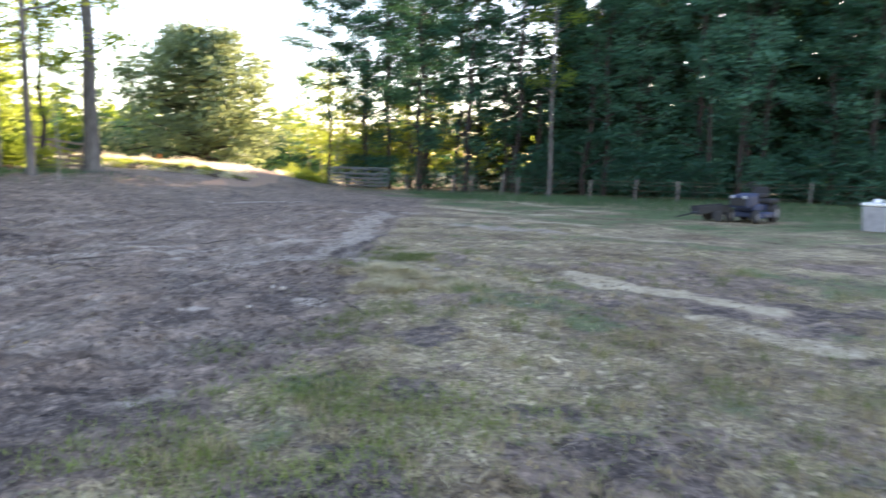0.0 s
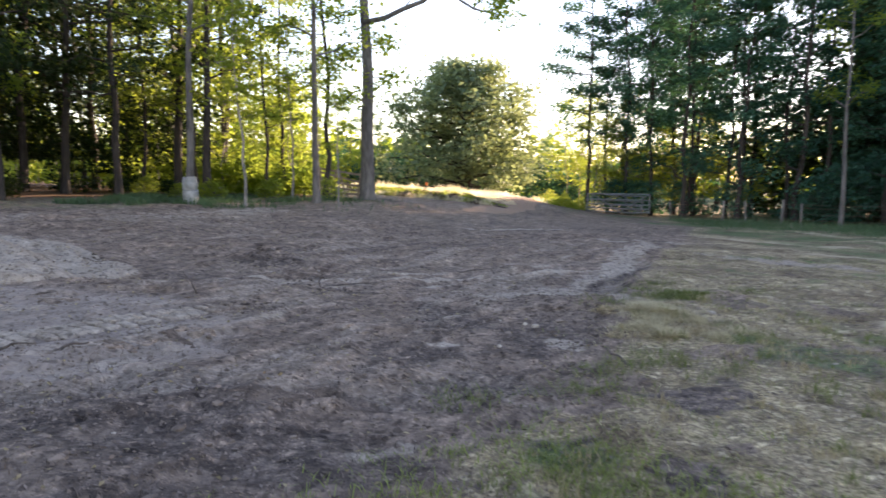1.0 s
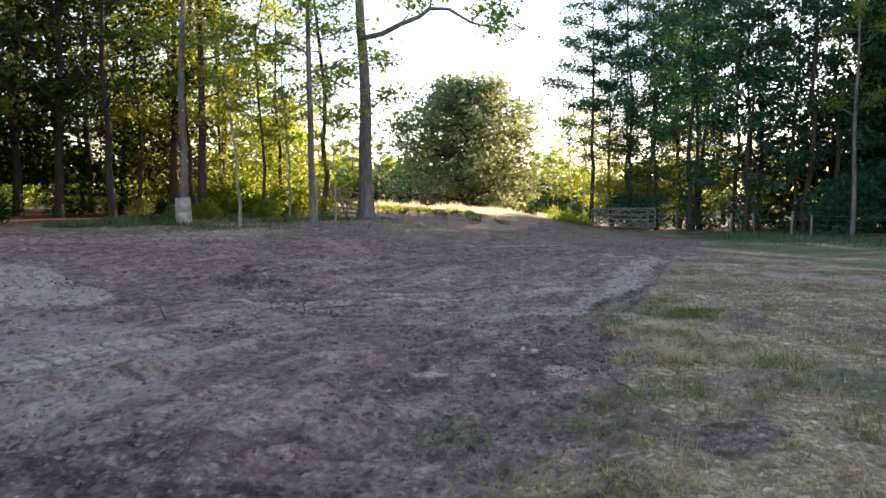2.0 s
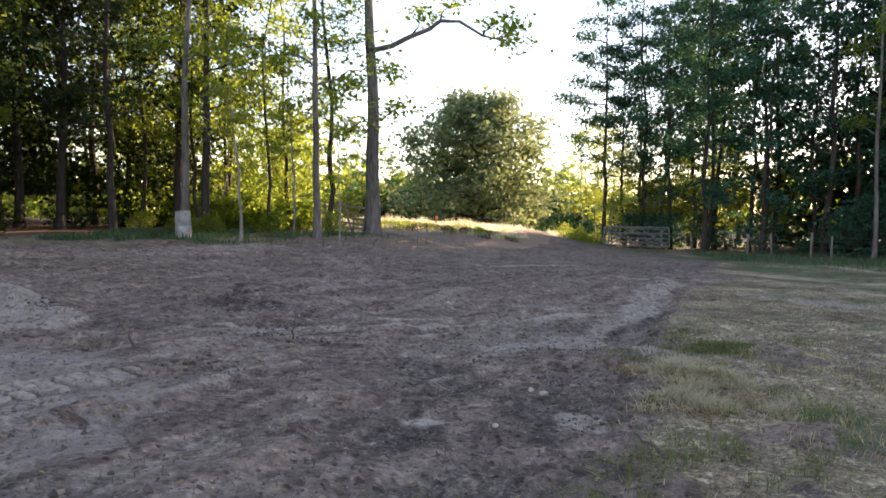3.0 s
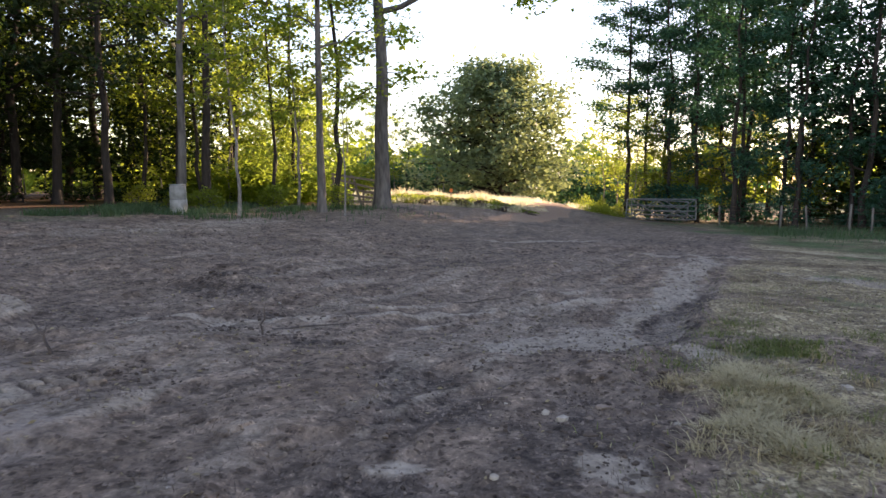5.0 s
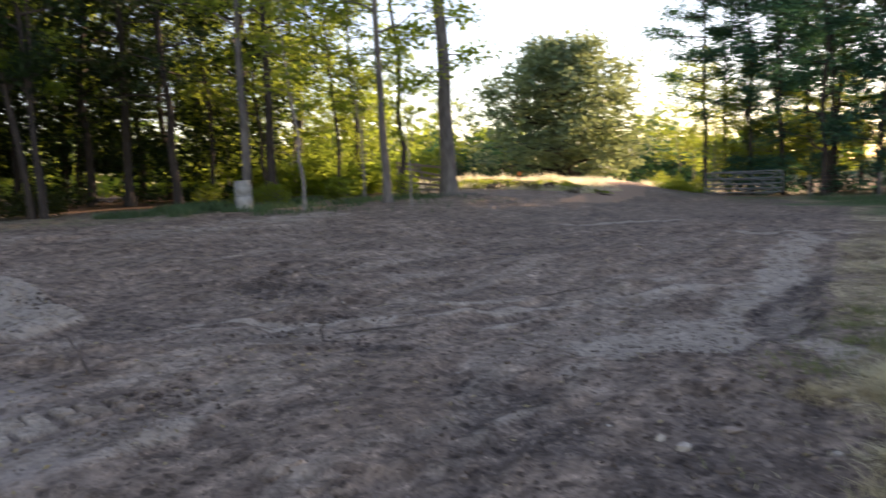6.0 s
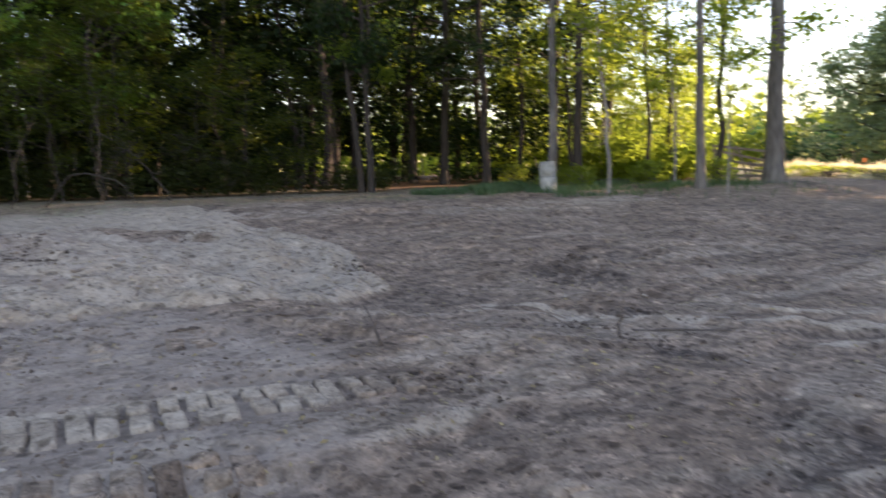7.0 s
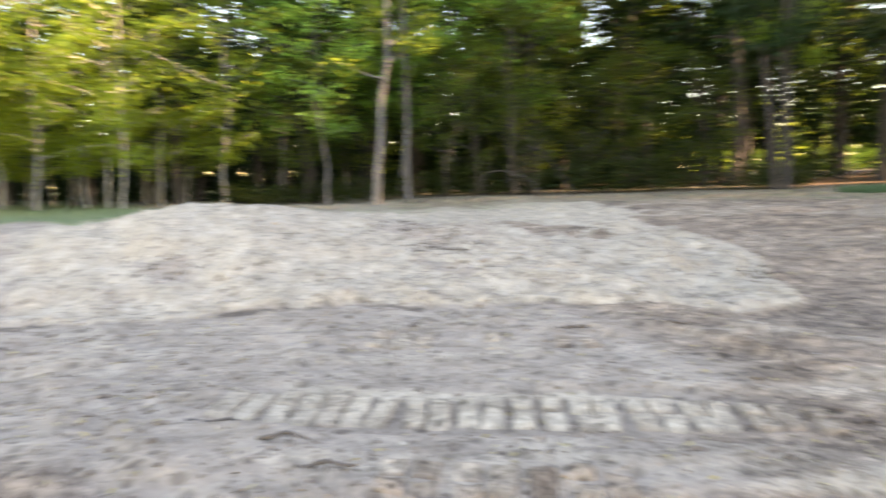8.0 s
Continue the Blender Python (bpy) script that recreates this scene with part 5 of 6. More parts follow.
def build_mower():
    """Blue ride-on mower with its deck and a dark cart behind."""
    x, y = 18.6, 19.6
    ob = thing("riding_mower", pose(x, y, gz(x, y), 0, 0, 205) @ Matrix.Scale(1.2, 4), "dark blue riding mower parked on the grass by the fence", "mower")
    part("hood", box_bm((0.8, 0.55, 0.36), pose(0.5, 0, 0.62, 0, 5, 0), 0.08, 3), M_BLUE, ob)
    part("body", box_bm((1.15, 0.6, 0.2), pose(-0.1, 0, 0.42), 0.05), M_BLUE, ob)
    part("fender", box_bm((0.6, 0.95, 0.14), pose(-0.55, 0, 0.6), 0.05), M_BLACK, ob)
    part("seat", box_bm((0.42, 0.46, 0.12), pose(-0.45, 0, 0.75), 0.05), M_BLACK, ob, "black seat cushion")
    part("backrest", box_bm((0.1, 0.44, 0.24), pose(-0.68, 0, 0.88, 0, -12, 0), 0.04), M_BLACK, ob)
    part("grille", box_bm((0.03, 0.44, 0.22), pose(0.91, 0, 0.6), 0.01), M_BLACK, ob)
    for yy in (-0.17, 0.17):
        part("headlight", lathe_bm([(0.05, 0), (0.05, 0.03), (0.03, 0.04)], 14, pose(0.915, yy, 0.72, 0, 90, 0)), M_METAL, ob)
    part("steering_column", rod_bm((0.1, 0, 0.75), (-0.08, 0, 1.05), 0.025), M_BLACK, ob)
    ring = bmesh.new()
    v, f = [], []
    sweep(v, f, [(-0.1 + 0.17 * math.cos(a) * 0.7, 0.17 * math.sin(a), 1.06 - 0.17 * math.cos(a) * 0.5) for a in [2 * math.pi * k / 20 for k in range(21)]], [0.016] * 21, 6)
    vs = [ring.verts.new(p) for p in v]
    for q in f:
        ring.faces.new([vs[i] for i in q])
    part("steering_wheel", ring, M_BLACK, ob)
    part("deck", box_bm((0.85, 1.1, 0.16), pose(0.05, 0, 0.22), 0.05), M_BLUE, ob, "blue mowing deck")
    part("chute", box_bm((0.35, 0.3, 0.1), pose(0.1, -0.66, 0.22, 12, 0, 0), 0.03), M_BLACK, ob)
    for wx, r, w, yy in ((0.55, 0.19, 0.15, 0.36), (-0.6, 0.26, 0.24, 0.4)):
        for side in (-1, 1):
            tyre = part("wheel", lathe_bm([(r * 0.55, -w / 2), (r * 0.9, -w / 2), (r, -w / 3), (r, w / 3), (r * 0.9, w / 2), (r * 0.55, w / 2)], 24, pose(wx, side * yy, r, 90, 0, 0)), M_BLACK, ob)
            part("rim", lathe_bm([(r * 0.5, -w / 2 - 0.01), (r * 0.53, -w / 3), (r * 0.53, w / 3), (r * 0.5, w / 2 + 0.01)], 16, pose(wx, side * yy, r, 90, 0, 0)), M_GREYBOX, tyre)
    cx, cy = 17.3, 20.1
    cart = thing("utility_cart", pose(cx, cy, gz(cx, cy), 0, 0, -20), "small dark garden cart tipped down behind the mower", "cart")
    part("tray", box_bm((1.1, 0.75, 0.06), pose(0, 0, 0.32, 0, -6, 0), 0.02), M_BLACK, cart)
    for px, py, sx, sy in ((0, 0.37, 1.1, 0.04), (0, -0.37, 1.1, 0.04), (0.54, 0, 0.04, 0.75)):
        part("side", box_bm((sx, sy, 0.22), pose(px, py, 0.44, 0, -6, 0), 0.01), M_BLACK, cart)
    part("drawbar", rod_bm((-0.5, 0, 0.28), (-1.15, 0, 0.12), 0.025), M_BLACK, cart)
    for side in (-1, 1):
        part("wheel", lathe_bm([(0.09, -0.05), (0.17, -0.05), (0.19, -0.02), (0.19, 0.02), (0.17, 0.05), (0.09, 0.05)], 20, pose(0.1, side * 0.45, 0.19, 90, 0, 0)), M_BLACK, cart)


def build_bin():
    x, y = 20.6, 16.4
    ob = thing("storage_bin", pose(x, y, gz(x, y), 0, 0, 30), "grey plastic storage bin with a white lid beside the grass", "bin")
    bm = box_bm((0.85, 0.75, 0.8), pose(0, 0, 0.4), 0.04)
    for v in bm.verts:
        k = 0.86 + 0.14 * v.co.z / 0.8
        v.co.x, v.co.y = v.co.x * k, v.co.y * k
    part("body", bm, M_BINGREY, ob)
    part("lid", box_bm((0.92, 0.82, 0.09), pose(0, 0, 0.85), 0.035), M_WHITE, ob, "white lid")
    part("handle", box_bm((0.3, 0.05, 0.05), pose(0, -0.43, 0.78), 0.015), M_BLACK, ob)

    rng = np.random.default_rng(8)
    for dx, dy, r in ((-0.2, -0.1, 0.13), (0.12, 0.05, 0.1), (0.3, -0.15, 0.12)):
        bm = lump(rng, r, 0.75)
        me = bpy.data.meshes.new("plastic_bag")
        bm.to_mesh(me)
        bm.free()
        me.materials.append(M_WHITE)
        bag = new("plastic_bag", me)
        bag.location = (x + dx, y + dy, gz(x, y) + 0.895 + r * 0.55)
        tagged(bag, "crumpled white plastic bag lying on the bin lid", "bag", "bags")


build_drum()
g = (9.9, 47.6)
build_farm_gate("farm_gate", pose(g[0], g[1], gz(*g), 6, 0, -33), 3.75, 1.15, M_GALV, "grey tubular steel farm gate standing open with diagonal braces", ((0.0, 0.5), (0.5, 0.0), (0.5, 1.0), (1.0, 0.5)))
g2 = (9.6, 47.95)
build_farm_gate("farm_gate", pose(g2[0], g2[1], gz(*g2), -7, 2, -31), 3.6, 1.1, M_GALV, "second steel farm gate leaning behind the first", ((0.0, 0.5), (1.0, 0.5)))
build_fence()
build_wooden_gate()
build_markers()
build_mower()
build_bin()


# ---- small things on the dirt ----
def build_twigs():
    rng = np.random.default_rng(3)
    rows = ((-1.79, 12.2, 0.36, 4, 84, "thin dead twig standing upright in the dirt"), (-3.1, 10.27, 0.36, 160, 50, "dark broken stick leaning out of the dirt"),
            (-3.65, 6.79, 0.32, 43, 2, "dark stick lying on the pale sand"), (-3.18, 6.88, 0.3, 50, 3, "dark stick lying on the pale sand"), (-4.4, 6.53, 0.48, 37, 2, "dark stick lying on the pale sand"),
            (-4.98, 9.69, 0.3, 34, 3, "stick lying at the foot of the bank"), (-4.75, 10.54, 0.45, 12, 3, "pale stick lying at the foot of the bank"),
            (0.3, 15.0, 0.9, 20, 2, "pale stick lying on the dirt"), (1.9, 7.4, 0.35, 120, 15, "short stick in the dirt"), (-1.8, 12.6, 0.9, 12, 2, "thin stick lying on the dirt"))
    for x, y, length, turn, lift, label in rows:
        a, e = radians(turn), radians(lift)
        end = np.array((math.cos(a) * math.cos(e), math.sin(a) * math.cos(e), math.sin(e))) * length
        v, f = [], []
        path = wander(rng, (0, 0, -0.02), end, 6, 0.012)
        sweep(v, f, path, np.linspace(0.016, 0.006, 7), 6)
        sweep(v, f, [path[3], path[3] + rng.normal(size=3) * 0.06 + end * 0.12], [0.007, 0.003], 5)
        ob = mesh_object("twig", v, f, M_TWIG)
        ob.location = (x, y, gz(x, y) + 0.015)
        tagged(ob, label, "twig", "twigs")


def build_dead_stems():
    """Crooked bare stems bending out of the brush."""
    rng = np.random.default_rng(19)
    arcs = (((0, 0, 0), (0.5, 0.2, 0.6), (1.0, 0.5, 1.1), (1.7, 0.8, 1.0), (2.4, 1.1, 0.7), (2.7, 1.2, 0.1)),
            ((0, 0, 0), (-0.1, 0, 0.9), (0.05, 0.1, 1.8), (-0.15, 0.1, 2.7), (0.1, 0.2, 3.5)),
            ((0, 0, 0), (0.3, 0.1, 0.7), (0.2, 0.1, 1.4), (0.7, 0.3, 2.1), (0.6, 0.4, 2.8)),
            ((0, 0, 0), (-0.5, -0.2, 0.8), (-1.0, -0.5, 1.5), (-1.6, -0.7, 1.8)))
    for (x, y), arc in zip(((-20.9, 17.6), (-19.9, 18.8), (-21.6, 17.0), (-18.9, 20.6)), arcs):
        v, f = [], []
        arc = np.array(arc, float)
        fine = np.linspace(0, len(arc) - 1, 16)
        path = np.stack([np.interp(fine, np.arange(len(arc)), arc[:, c]) for c in range(3)], 1)
        path[1:-1] = (path[:-2] + path[1:-1] * 2 + path[2:]) / 4
        path[1:] += rng.normal(size=(15, 3)) * 0.03
        sweep(v, f, path, np.linspace(0.028, 0.012, len(path)), 7)
        for k in (6, 9, 12):
            tip = path[k] + rng.normal(size=3) * [0.5, 0.5, 0.3] + [0, 0, 0.4]
            sweep(v, f, wander(rng, path[k], tip, 3, 0.05), [0.014, 0.011, 0.008, 0.004], 5)
        ob = mesh_object("dead_sapling", v, f, M_BARK_DARK)
        ob.location = (x, y, gz(x, y) - 0.05)
        tagged(ob, "bare crooked dead sapling bending out of the brush", "dead sapling", "dead saplings")


def build_stones():
    rng = np.random.default_rng(9)
    for x, y, r in ((1.27, 9.3, 0.09), (1.16, 9.45, 0.05), (3.41, 15.3, 0.13), (3.66, 10.05, 0.09), (-2.2, 14.4, 0.05), (-2.9, 13.6, 0.05), (0.75, 8.2, 0.05), (2.05, 9.15, 0.05)):
        bm = lump(rng, r * 0.6, 0.8)
        me = bpy.data.meshes.new("stone")
        bm.to_mesh(me)
        bm.free()
        me.materials.append(M_STONE)
        ob = new("stone", me)
        ob.location = (x, y, gz(x, y) + r * 0.15)
        tagged(ob, "small pale stone lying on the dirt", "stone", "stones")


def scatter(name, xs, ys, rs, material, label, category, rng, flat=0.6):
    """Small lumps pressed into the ground, one mesh."""
    n = len(xs)
    ring = [(math.cos(k * 1.2566 + h), math.sin(k * 1.2566 + h), z) for z, h in ((0.45, 0.0), (-0.35, 0.6)) for k in range(5)]
    base = np.array([(0, 0, 0.95)] + [(0.85 * x, 0.85 * y, z) for x, y, z in ring])
    tri = np.array([(0, 1 + k, 1 + (k + 1) % 5) for k in range(5)] + [(1 + k, 6 + k, 1 + (k + 1) % 5) for k in range(5)] + [(1 + (k + 1) % 5, 6 + k, 6 + (k + 1) % 5) for k in range(5)])
    v = base[None] * rng.uniform(0.75, 1.25, (n, 11, 1)) * rs[:, None, None]
    a = rng.uniform(0, 6.28, n)
    c, s = np.cos(a)[:, None], np.sin(a)[:, None]
    st = rng.uniform(0.7, 1.5, (n, 1))
    vx, vy = v[:, :, 0] * st, v[:, :, 1]
    px, py = vx * c - vy * s + xs[:, None], vx * s + vy * c + ys[:, None]
    pz = v[:, :, 2] * flat + relief(xs, ys)[:, None]
    me = bpy.data.meshes.new(name)
    faces = (np.arange(n)[:, None, None] * 11 + tri[None]).reshape(-1, 3)
    me.from_pydata(np.stack([px, py, pz], 2).reshape(-1, 3).tolist(), [], faces.tolist())
    me.materials.append(material)
    return tagged(new(name, me), label, category, kind="stuff")


def crumbs(name, xs, ys, rs, rng):
    """Tiny five-sided crumbs of soil, too many to count."""
    n = len(xs)
    a = np.arange(5)[None] * 1.2566 + rng.uniform(0, 6.28, (n, 1))
    r = rs[:, None] * rng.uniform(0.6, 1.35, (n, 5))
    z = relief(xs, ys)[:, None]
    foot = np.stack([xs[:, None] + r * np.cos(a), ys[:, None] + r * np.sin(a), z + rs[:, None] * rng.uniform(-0.5, 0.15, (n, 5))], 2)
    tip = np.stack([xs + rs * rng.uniform(-0.4, 0.4, n), ys + rs * rng.uniform(-0.4, 0.4, n), z[:, 0] + rs * rng.uniform(0.5, 1.2, n)], 1)
    v = np.concatenate([tip[:, None], foot], 1).reshape(-1, 3)
    tri = np.array([(0, 1 + k, 1 + (k + 1) % 5) for k in range(5)])
    faces = (np.arange(n)[:, None, None] * 6 + tri[None]).reshape(-1, 3)
    me = bpy.data.meshes.new(name)
    me.vertices.add(len(v))
    me.vertices.foreach_set("co", v.ravel())
    me.loops.add(faces.size)
    me.loops.foreach_set("vertex_index", faces.ravel())
    me.polygons.add(len(faces))
    me.polygons.foreach_set("loop_start", np.arange(len(faces)) * 3)
    me.update(calc_edges=True)
    me.materials.append(M_CLOD)
    tagged(new(name, me), "fine loose crumbs of grey-brown soil", "soil", kind="stuff")


def build_clods():
    rng = np.random.default_rng(12)
    n = 16000
    x, y = rng.uniform(-12, 5.5, n), 2.6 + 24 * rng.uniform(0, 1, n) ** 1.4
    keep = (grass_side(x, y) < 0.2) & (fbm(x, y, 1.2, 2, 15) > 0.02 + 0.2 * rng.normal(size=n)) & (x > -0.8 * y - 4)
    x, y = x[keep], y[keep]
    r = 0.008 + 0.009 * rng.exponential(1.0, len(x)).clip(0, 4.5)
    lobe = fan_inside(x, y)[0] > 0.05
    scatter("soil_clods", x[~lobe], y[~lobe], r[~lobe], M_CLOD, "loose crumbly clods of grey-brown soil", "soil", rng)
    scatter("sand_clods", x[lobe], y[lobe], r[lobe] * 1.2, M_SANDCLOD, "pale crumbly lumps of sand", "sand", rng)
    n = 52000
    x, y = rng.uniform(-10, 5.5, n), 2.4 + 19 * rng.uniform(0, 1, n) ** 1.5
    keep = (grass_side(x, y) < 0.35 * rng.normal(size=n)) & (fbm(x, y, 0.5, 3, 98) > 0.3 * rng.normal(size=n)) & (x > -0.62 * y - 2.5)
    crumbs("soil_crumbs", x[keep], y[keep], 0.006 + 0.006 * rng.exponential(1.0, keep.sum()).clip(0, 4.5), rng)
    n = 260
    x, y = rng.uniform(-9, 8, n), rng.uniform(3, 24, n)
    scatter("pebbles", x, y, 0.006 + 0.006 * rng.exponential(1.0, n).clip(0, 3), M_STONE, "scattered pale pebbles", "pebbles", rng)
    k = rng.integers(0, len(HEAPS), 900)
    h = np.array(HEAPS)
    x, y = h[k, 0] + rng.normal(0, 0.24, 900), h[k, 1] + rng.normal(0, 0.16, 900)
    scatter("dark_clods", x, y, 0.008 + 0.009 * rng.exponential(1.0, 900).clip(0, 3.0), M_DARKCLOD, "small heaps of dark moist soil clods", "soil", rng, 0.8)
    n = 2600
    x, y = rng.normal(1.6, 1.0, n), rng.normal(9.6, 1.8, n)
    keep = (grass_side(x, y) < 0.1) & (fbm(x, y, 0.5, 3, 88) > 0.25 * rng.normal(size=n) - 0.1) & (y > 4)
    scatter("dark_clods", x[keep], y[keep], 0.006 + 0.006 * rng.exponential(1.0, keep.sum()).clip(0, 3.0), M_DARKCLOD, "crumbled dark soil clods beside the turf", "soil", rng, 0.8)
    for name, n, size, mat, label in (("bark_chips", 16000, 0.045, M_CHIP, "scattered bark chips and dead leaves on the dirt"), ("straw_bits", 11000, 0.045, M_STRAW, "bits of dry straw scattered on the ground")):
        x, y = rng.uniform(-8, 8, n), 2.6 + 20 * rng.uniform(0, 1, n) ** 1.6
        keep = fbm(x, y, 0.9, 2, 97) > rng.normal(-0.05, 0.2, n)
        x, y = x[keep], y[keep]
        c = np.stack([x, y, relief(x, y) + 0.01], 1)
        tagged(new(name, leaf_cloud(name, c, size, size * 0.4, rng, mat, 0.25)), label, "debris", kind="stuff")


def blades(name, x, y, height, lean, width, material, label, category, rng):
    """Thin bent blades standing on the ground, one mesh."""
    n = len(x)
    z = relief(x, y)
    a = rng.uniform(0, 6.28, n)
    h = height * rng.uniform(0.4, 1.3, n)
    out = lean * rng.uniform(0.2, 1.4, n) * h
    dx, dy = np.cos(a), np.sin(a)
    w = width * rng.uniform(0.6, 1.4, n)
    sx, sy = -dy * w, dx * w
    p = np.stack([np.stack([x - sx, y - sy, z - 0.01], 1), np.stack([x + sx, y + sy, z - 0.01], 1),
                  np.stack([x + sx * 0.8 + dx * out * 0.35, y + sy * 0.8 + dy * out * 0.35, z + h * 0.6], 1),
                  np.stack([x - sx * 0.8 + dx * out * 0.35, y - sy * 0.8 + dy * out * 0.35, z + h * 0.6], 1),
                  np.stack([x + dx * out, y + dy * out, z + h], 1)], 1).reshape(-1, 3)
    i = np.arange(n)[:, None] * 5
    tri = np.concatenate([i + [0, 1, 2], i + [0, 2, 3], i + [3, 2, 4]], 1).reshape(-1, 3)
    me = bpy.data.meshes.new(name)
    me.vertices.add(len(p))
    me.vertices.foreach_set("co", p.ravel())
    me.loops.add(tri.size)
    me.loops.foreach_set("vertex_index", tri.ravel())
    me.polygons.add(len(tri))
    me.polygons.foreach_set("loop_start", np.arange(len(tri)) * 3)
    me.update(calc_edges=True)
    me.materials.append(material)
    return tagged(new(name, me), label, category, kind="stuff")


def build_grass():
    rng = np.random.default_rng(15)

    def lawn(name, n, height, lean, width, mat, label, patch, need, fade=0.3):
        x, y = rng.uniform(-2.5, 11, n), 2.0 + 17 * rng.uniform(0, 1, n) ** 1.7
        keep = (grass_side(x, y) > rng.normal(0, fade, n)) & (fbm(x, y, patch, 3, 92 + n % 7) > rng.normal(need, 0.15, n)) & (bell(x, y, 2.95, 10.0, 0.35, 0.6) < rng.uniform(0.2, 1, n)) & (bare_path(x, y) < rng.uniform(0.1, 0.7, n)) & (worn_hollows(x, y) < rng.uniform(0.15, 1.2, n))
        blades(name, x[keep], y[keep], height, lean, width, mat, label, "grass", rng)

    lawn("short_grass", 40000, 0.05, 1.6, 0.0032, M_BLADE, "short sparse green grass", 0.7, 0.13, 0.45)
    lawn("dry_grass", 70000, 0.035, 2.4, 0.003, M_STRAW, "flattened dry straw-coloured grass", 0.8, -0.02, 0.4)
    lawn("dry_stalks", 30000, 0.042, 2.4, 0.0028, M_HAY, "pale dry grass stalks", 0.5, 0.04, 0.3)
    lawn("dead_thatch", 50000, 0.025, 5.0, 0.004, M_CHIP, "brown dead thatch between the grass", 0.6, 0.0, 0.5)
    n = 7500
    x, y = rng.normal(0.5, 1.0, n), rng.normal(4.3, 0.7, n)
    keep = (grass_side(x, y) > -0.5 + 0.2 * rng.normal(size=n)) & (fbm(x, y, 0.6, 3, 99) > 0.1 * rng.normal(size=n)) & (y > 2.2)
    blades("green_grass", x[keep], y[keep], 0.05, 1.8, 0.0032, M_BLADE_FRESH, "fresh green grass at the edge of the dirt", "grass", rng)
    # tussocks all over the lawn
    cx, cy = rng.uniform(-1.5, 9, 520), 2.3 + 9 * rng.uniform(0, 1, 520) ** 1.5
    k = rng.integers(0, 520, 15000)
    x, y = cx[k] + rng.normal(0, 0.07, 15000), cy[k] + rng.normal(0, 0.07, 15000)
    keep = (grass_side(x, y) > 0) & (bare_path(x, y) < 0.3) & (worn_hollows(x, y) < 0.6)
    x, y, kind = x[keep], y[keep], (k[keep] * 7919) % 10
    for name, chosen, mat, label in (("green_tussocks", kind < 4, M_BLADE, "small tussocks of green grass in the worn lawn"), ("dry_tussocks", kind >= 4, M_STRAW, "small tussocks of dry grass in the worn lawn")):
        blades(name, x[chosen], y[chosen], 0.085, 1.0, 0.0034, mat, label, "grass", rng)
    # tufts
    cx = np.array([3.6, 3.3, 0.95, 1.1, 3.6, 4.1, 2.4, 3.4, 3.8, 0.3, 1.6, 1.3, 2.0, 5.2])
    cy = np.array([11.4, 11.7, 5.1, 4.7, 8.5, 11.9, 10.6, 12.4, 13.0, 6.4, 7.2, 6.6, 7.6, 12.5])
    k = rng.integers(0, len(cx), 2600)
    x, y = cx[k] + rng.normal(0, 0.2, 2600), cy[k] + rng.normal(0, 0.16, 2600)
    blades("grass_tufts", x, y, 0.06, 2.0, 0.004, M_BLADE, "longer green grass tufts at the edge of the dirt", "grass", rng)
    cx, cy = rng.normal(2.95, 0.16, 26), rng.normal(10.1, 0.36, 26)
    cx, cy = np.append(cx, rng.normal(2.7, 0.4, 22)), np.append(cy, rng.normal(9.0, 0.5, 22))
    k = rng.integers(0, 48, 7500)
    x, y = cx[k] + rng.normal(0, 0.09, 7500), cy[k] + rng.normal(0, 0.09, 7500)
    keep = grass_side(x, y) > -0.2
    x, y, kind = x[keep], y[keep], k[keep] % 3
    blades("straw_clump", x[kind < 2], y[kind < 2], 0.055, 3.2, 0.0045, M_HAY, "matted clump of long dry straw grass", "grass", rng)
    blades("straw_clump", x[kind == 2], y[kind == 2], 0.045, 3.2, 0.0045, M_STRAW, "matted clump of long brownish straw grass", "grass", rng)
    x, y = 3.75 + rng.normal(0, 0.17, 700), 11.55 + rng.normal(0, 0.22, 700)
    blades("green_clump", x, y, 0.075, 1.3, 0.005, M_BLADE, "clump of green grass at the cut edge", "grass", rng)
    # weeds on the dirt
    n = 6500
    x, y = rng.uniform(-3, 3.0, n), 4.0 + 7 * rng.uniform(0, 1, n) ** 1.6
    keep = (grass_side(x, y) < 0.2) & (fbm(x, y, 0.7, 2, 94) > 0.05) & (x > -2.6 - 0.2 * (y - 4))
    blades("dry_weeds", x[keep], y[keep], 0.06, 1.8, 0.002, M_CHIP, "scattered dry weed stalks in the dirt", "weeds", rng)
    # rim weeds below the trees and the far grass along the fence
    n = 26000
    x, y = rng.uniform(-13, 1, n), rng.uniform(25, 34, n)
    keep = (out_of_cut(x, y) > 10 + 1.5 * rng.normal(size=n)) & (fbm(x, y, 1.5, 2, 95) > -0.1)
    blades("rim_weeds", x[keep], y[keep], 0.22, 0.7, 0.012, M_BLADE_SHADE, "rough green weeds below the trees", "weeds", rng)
    x, y = rng.uniform(8, 32, 34000), rng.uniform(15, 42, 34000)
    keep = (x + 0.75 * y > 38 + 2 * rng.normal(size=34000)) & (x + 0.75 * y < 53) & (x > 13 - 0.1 * (42 - y))
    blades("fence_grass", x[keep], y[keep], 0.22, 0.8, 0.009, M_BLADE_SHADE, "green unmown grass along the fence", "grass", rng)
    n = 8000
    x, y = rng.uniform(-7, 11, n), rng.uniform(44, 58, n)
    keep = (fbm(x, y, 3, 2, 96) > -0.12) & ((x < 2.4 + 0.3 * (y - 44) + 0.4 * rng.normal(size=n)) | ((x > 7.0) & (y > 49.0)))
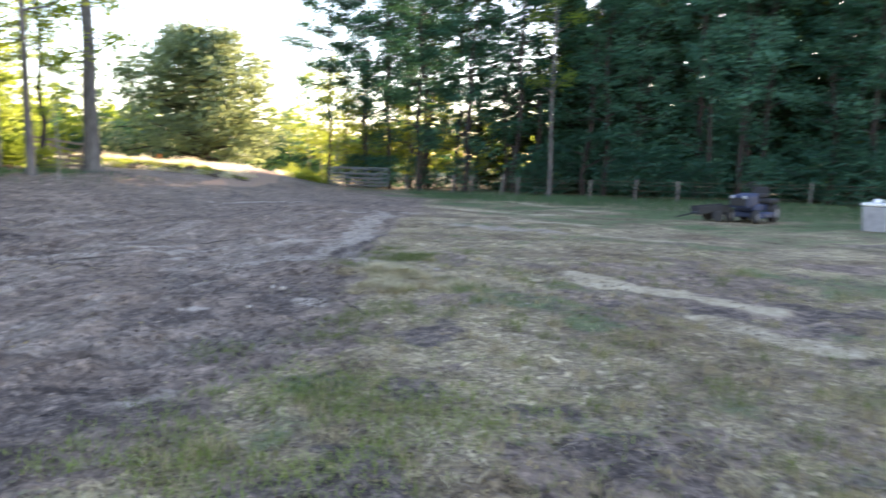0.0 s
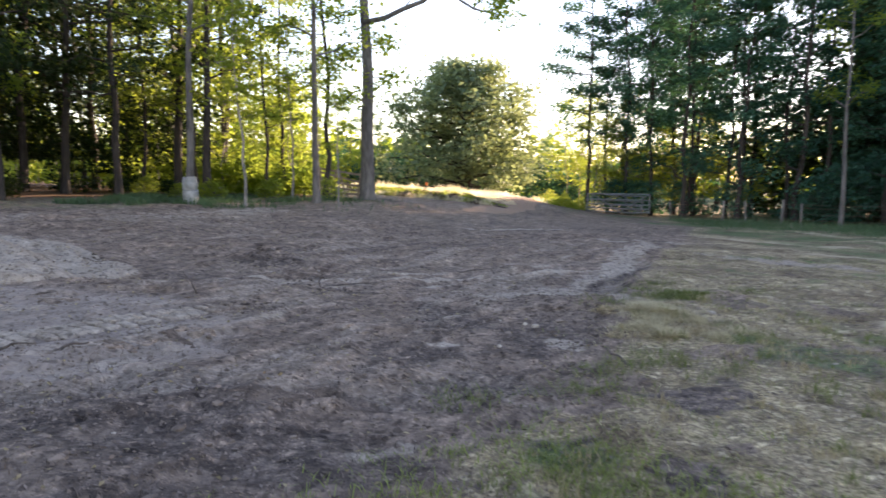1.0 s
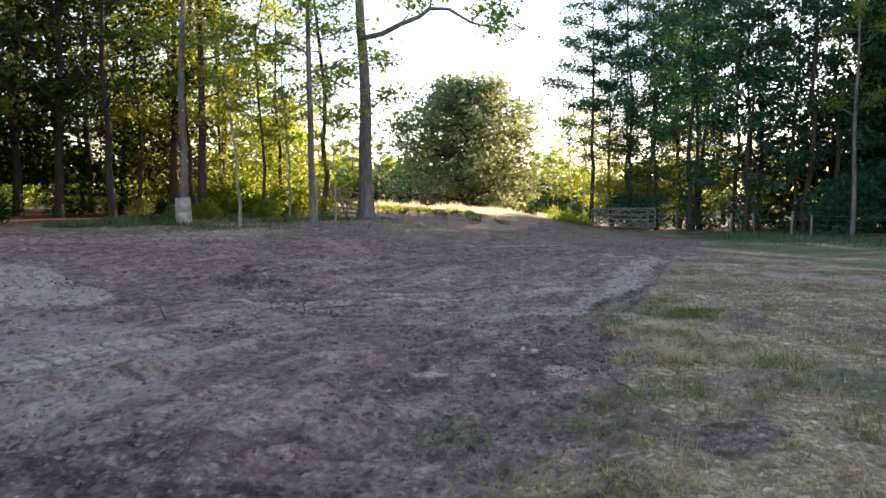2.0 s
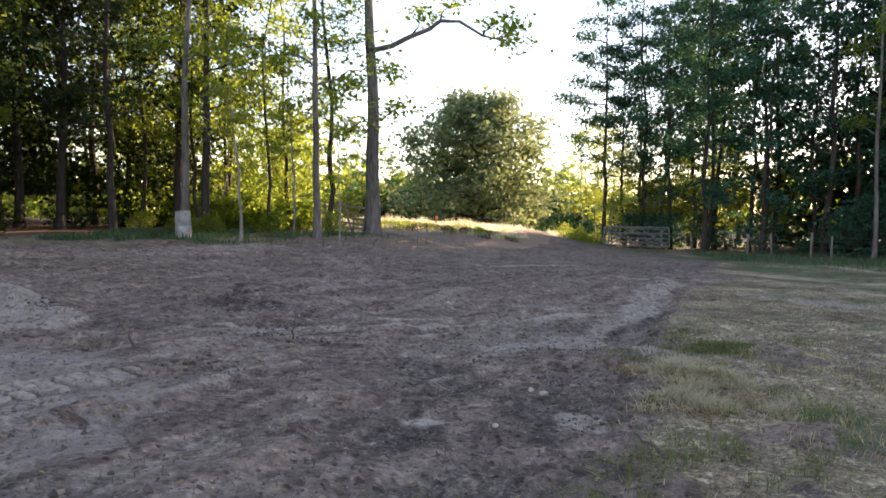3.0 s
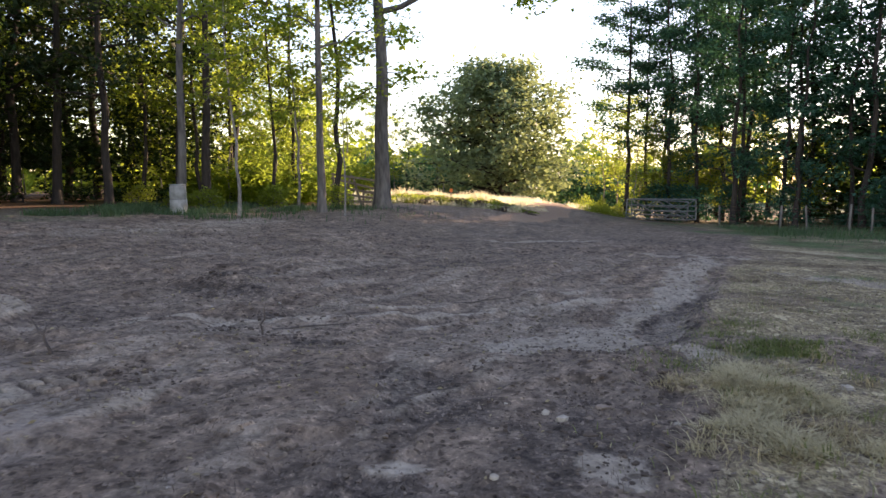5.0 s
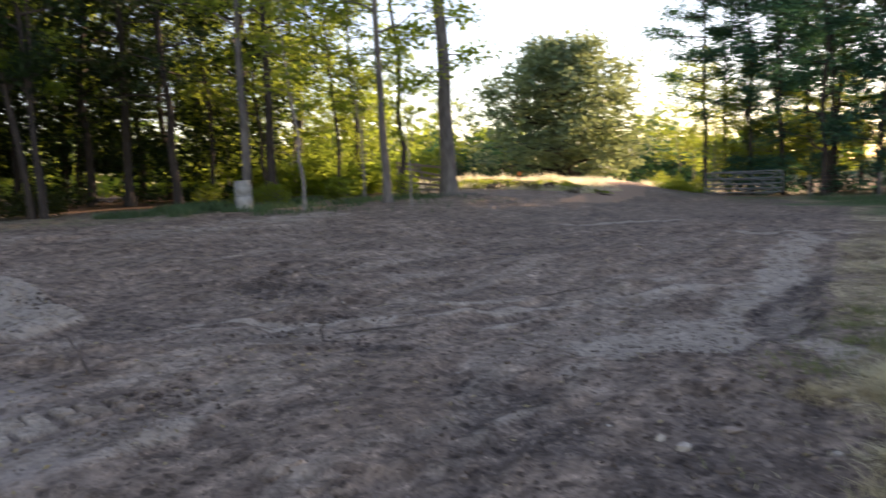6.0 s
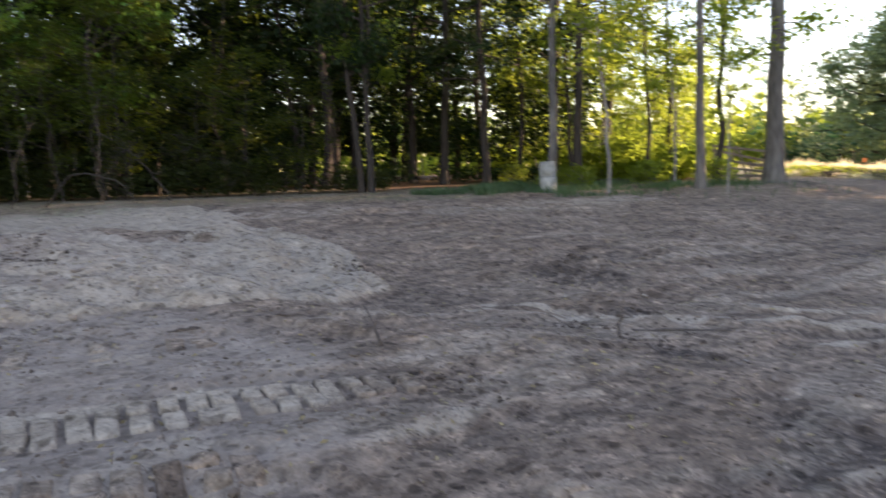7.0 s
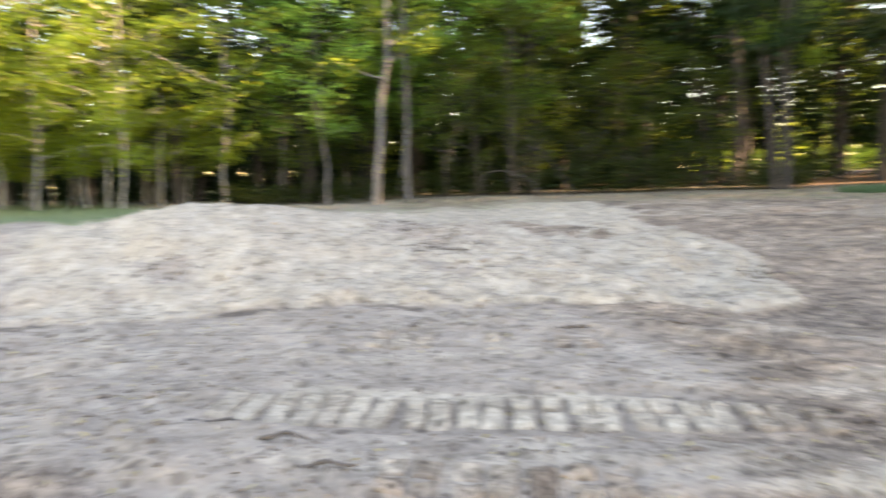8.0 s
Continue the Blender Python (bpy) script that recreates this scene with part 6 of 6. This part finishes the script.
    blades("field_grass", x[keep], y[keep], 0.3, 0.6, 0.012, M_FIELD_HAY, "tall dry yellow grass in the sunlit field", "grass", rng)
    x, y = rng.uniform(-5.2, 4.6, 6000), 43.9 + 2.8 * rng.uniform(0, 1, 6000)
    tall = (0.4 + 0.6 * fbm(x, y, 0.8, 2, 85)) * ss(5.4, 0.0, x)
    blades("crest_grass", x, y, tall, 0.45, 0.013, M_FIELD_HAY, "tall grass along the crest of the bank, coloured as sunlit", "grass", rng)
    cx, cy = rng.uniform(-5.2, 3.6, 170), rng.normal(42.9, 0.65, 170)
    k = rng.integers(0, 170, 15000)
    x, y = cx[k] + rng.normal(0, 0.16, 15000), cy[k] + rng.normal(0, 0.12, 15000)
    lift = (0.16 + 0.3 * ((k * 7919) % 100) / 100) * ss(4.2, 1.0, x)
    c = np.stack([x, y, relief(x, y) + lift * rng.uniform(0.05, 1, 15000)], 1)
    for name, chosen, mat, label in (("bank_plants", k % 5 < 3, M_LEAF_YOUNG, "low yellow-green leafy weeds on the bank before the field"), ("bank_weeds", k % 5 > 2, M_CHIP, "brown withered weeds on the low bank before the field")):
        tagged(new(name, leaf_cloud(name, c[chosen], 0.12, 0.06, rng, mat)), label, "weeds", kind="stuff")
    x, y = rng.uniform(-5.2, 3.0, 3500), rng.normal(42.7, 0.6, 3500)
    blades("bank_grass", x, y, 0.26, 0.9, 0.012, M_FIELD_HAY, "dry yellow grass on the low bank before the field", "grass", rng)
    n = 8000
    x, y = rng.normal(8.7, 0.75, n), rng.normal(50.0, 0.9, n)
    c = np.stack([x, y, relief(x, y) + (0.55 + 1.1 * fbm(x, y, 0.7, 2, 68)) * rng.uniform(0.05, 1, n)], 1)
    tagged(new("field_weeds", leaf_cloud("field_weeds", c, 0.11, 0.05, rng, M_LEAF_YOUNG, 0.8, 0.5)), "tall sunlit weeds beside the track", "weeds", kind="stuff")


def build_treads():
    """Low pads of pressed sand left by a machine's track."""
    rng = random.Random(6)
    rows = (((-4.5, 6.8), (-2.4, 9.85), 22, 0.58, 0.032, 0.62, "machine track pressed into pale sand"),
            ((-5.6, 8.3), (-4.4, 9.8), 10, 0.5, 0.016, 0.45, "faint machine track in sandy soil"),
            ((-2.95, 7.25), (-2.2, 8.25), 7, 0.4, 0.016, 0.34, "faint machine track in grey soil"),
            ((-1.3, 8.95), (-0.2, 8.35), 9, 0.3, 0.018, 0.3, "faint machine track in grey dirt"))
    for (ax, ay), (bx, by), n, length, rise, mat, label in rows:
        ob = thing("track_print", Matrix(), label, "track print", "track prints")
        d = Vector((bx - ax, by - ay, 0))
        side = Vector((-d.y, d.x, 0)).normalized()
        for k in range(n):
            c = Vector((ax, ay, 0)) + d * ((k + rng.uniform(-0.08, 0.08)) / n) + side * rng.uniform(-0.03, 0.03)
            if n < 15 and rng.random() < 0.15:
                continue
            late = ss(0.55, 1.0, k / n)
            reach = length * (1 - 0.4 * late)
            split = rng.random() < (0.75 if k > 10 else 0.25)
            for off, ln in (((0.25, 0.47), (-0.25, 0.45)) if split else ((0.0, 1.0),)):
                q = c + side * off * reach + d.normalized() * (rng.uniform(0.01, 0.05) if off < 0 else 0.0)
                a = math.atan2(side.y, side.x) + radians(2 + rng.uniform(-5, 5))
                hl, hw = reach * ln * rng.uniform(0.46, 0.52), d.length / n * rng.uniform(0.43, 0.47)
                na, nb = 13, 9
                A, B = np.meshgrid(np.linspace(-1, 1, na), np.linspace(-1, 1, nb))
                A, B = A.ravel(), B.ravel()
                wob = fbm(A * 0.6 + q.x * 9, B * 0.6 + q.y * 9, 0.5, 2, k) * 0.12
                X = q.x + (A * hl * (1 + wob)) * math.cos(a) - (B * hw * (1 + wob)) * math.sin(a)
                Y = q.y + (A * hl * (1 + wob)) * math.sin(a) + (B * hw * (1 + wob)) * math.cos(a)
                crest = np.clip((1 - np.abs(A) ** 8) * (1 - np.abs(B) ** 6) * 2.0, 0, 1)
                Z = relief(X, Y) + (rise + 0.012 * fbm(X, Y, 0.12, 2, 9)) * crest - 0.03 * (1 - crest)
                faces = [(j * na + i, j * na + i + 1, (j + 1) * na + i + 1, (j + 1) * na + i) for j in range(nb - 1) for i in range(na - 1)]
                p = mesh_object("pad", np.stack([X, Y, Z], 1).tolist(), faces, M_GROUND)
                # pads are paler on top than at their edges
                p.data.attributes.new("pale", "FLOAT", "POINT").data.foreach_set("value", np.clip(mat * (1 - 0.35 * late) * rng.uniform(0.8, 1.2) * (0.5 + 0.5 * crest), 0, 1).astype(np.float32))
                p.parent = ob


build_twigs()
build_dead_stems()
build_stones()
build_clods()
build_grass()
build_treads()
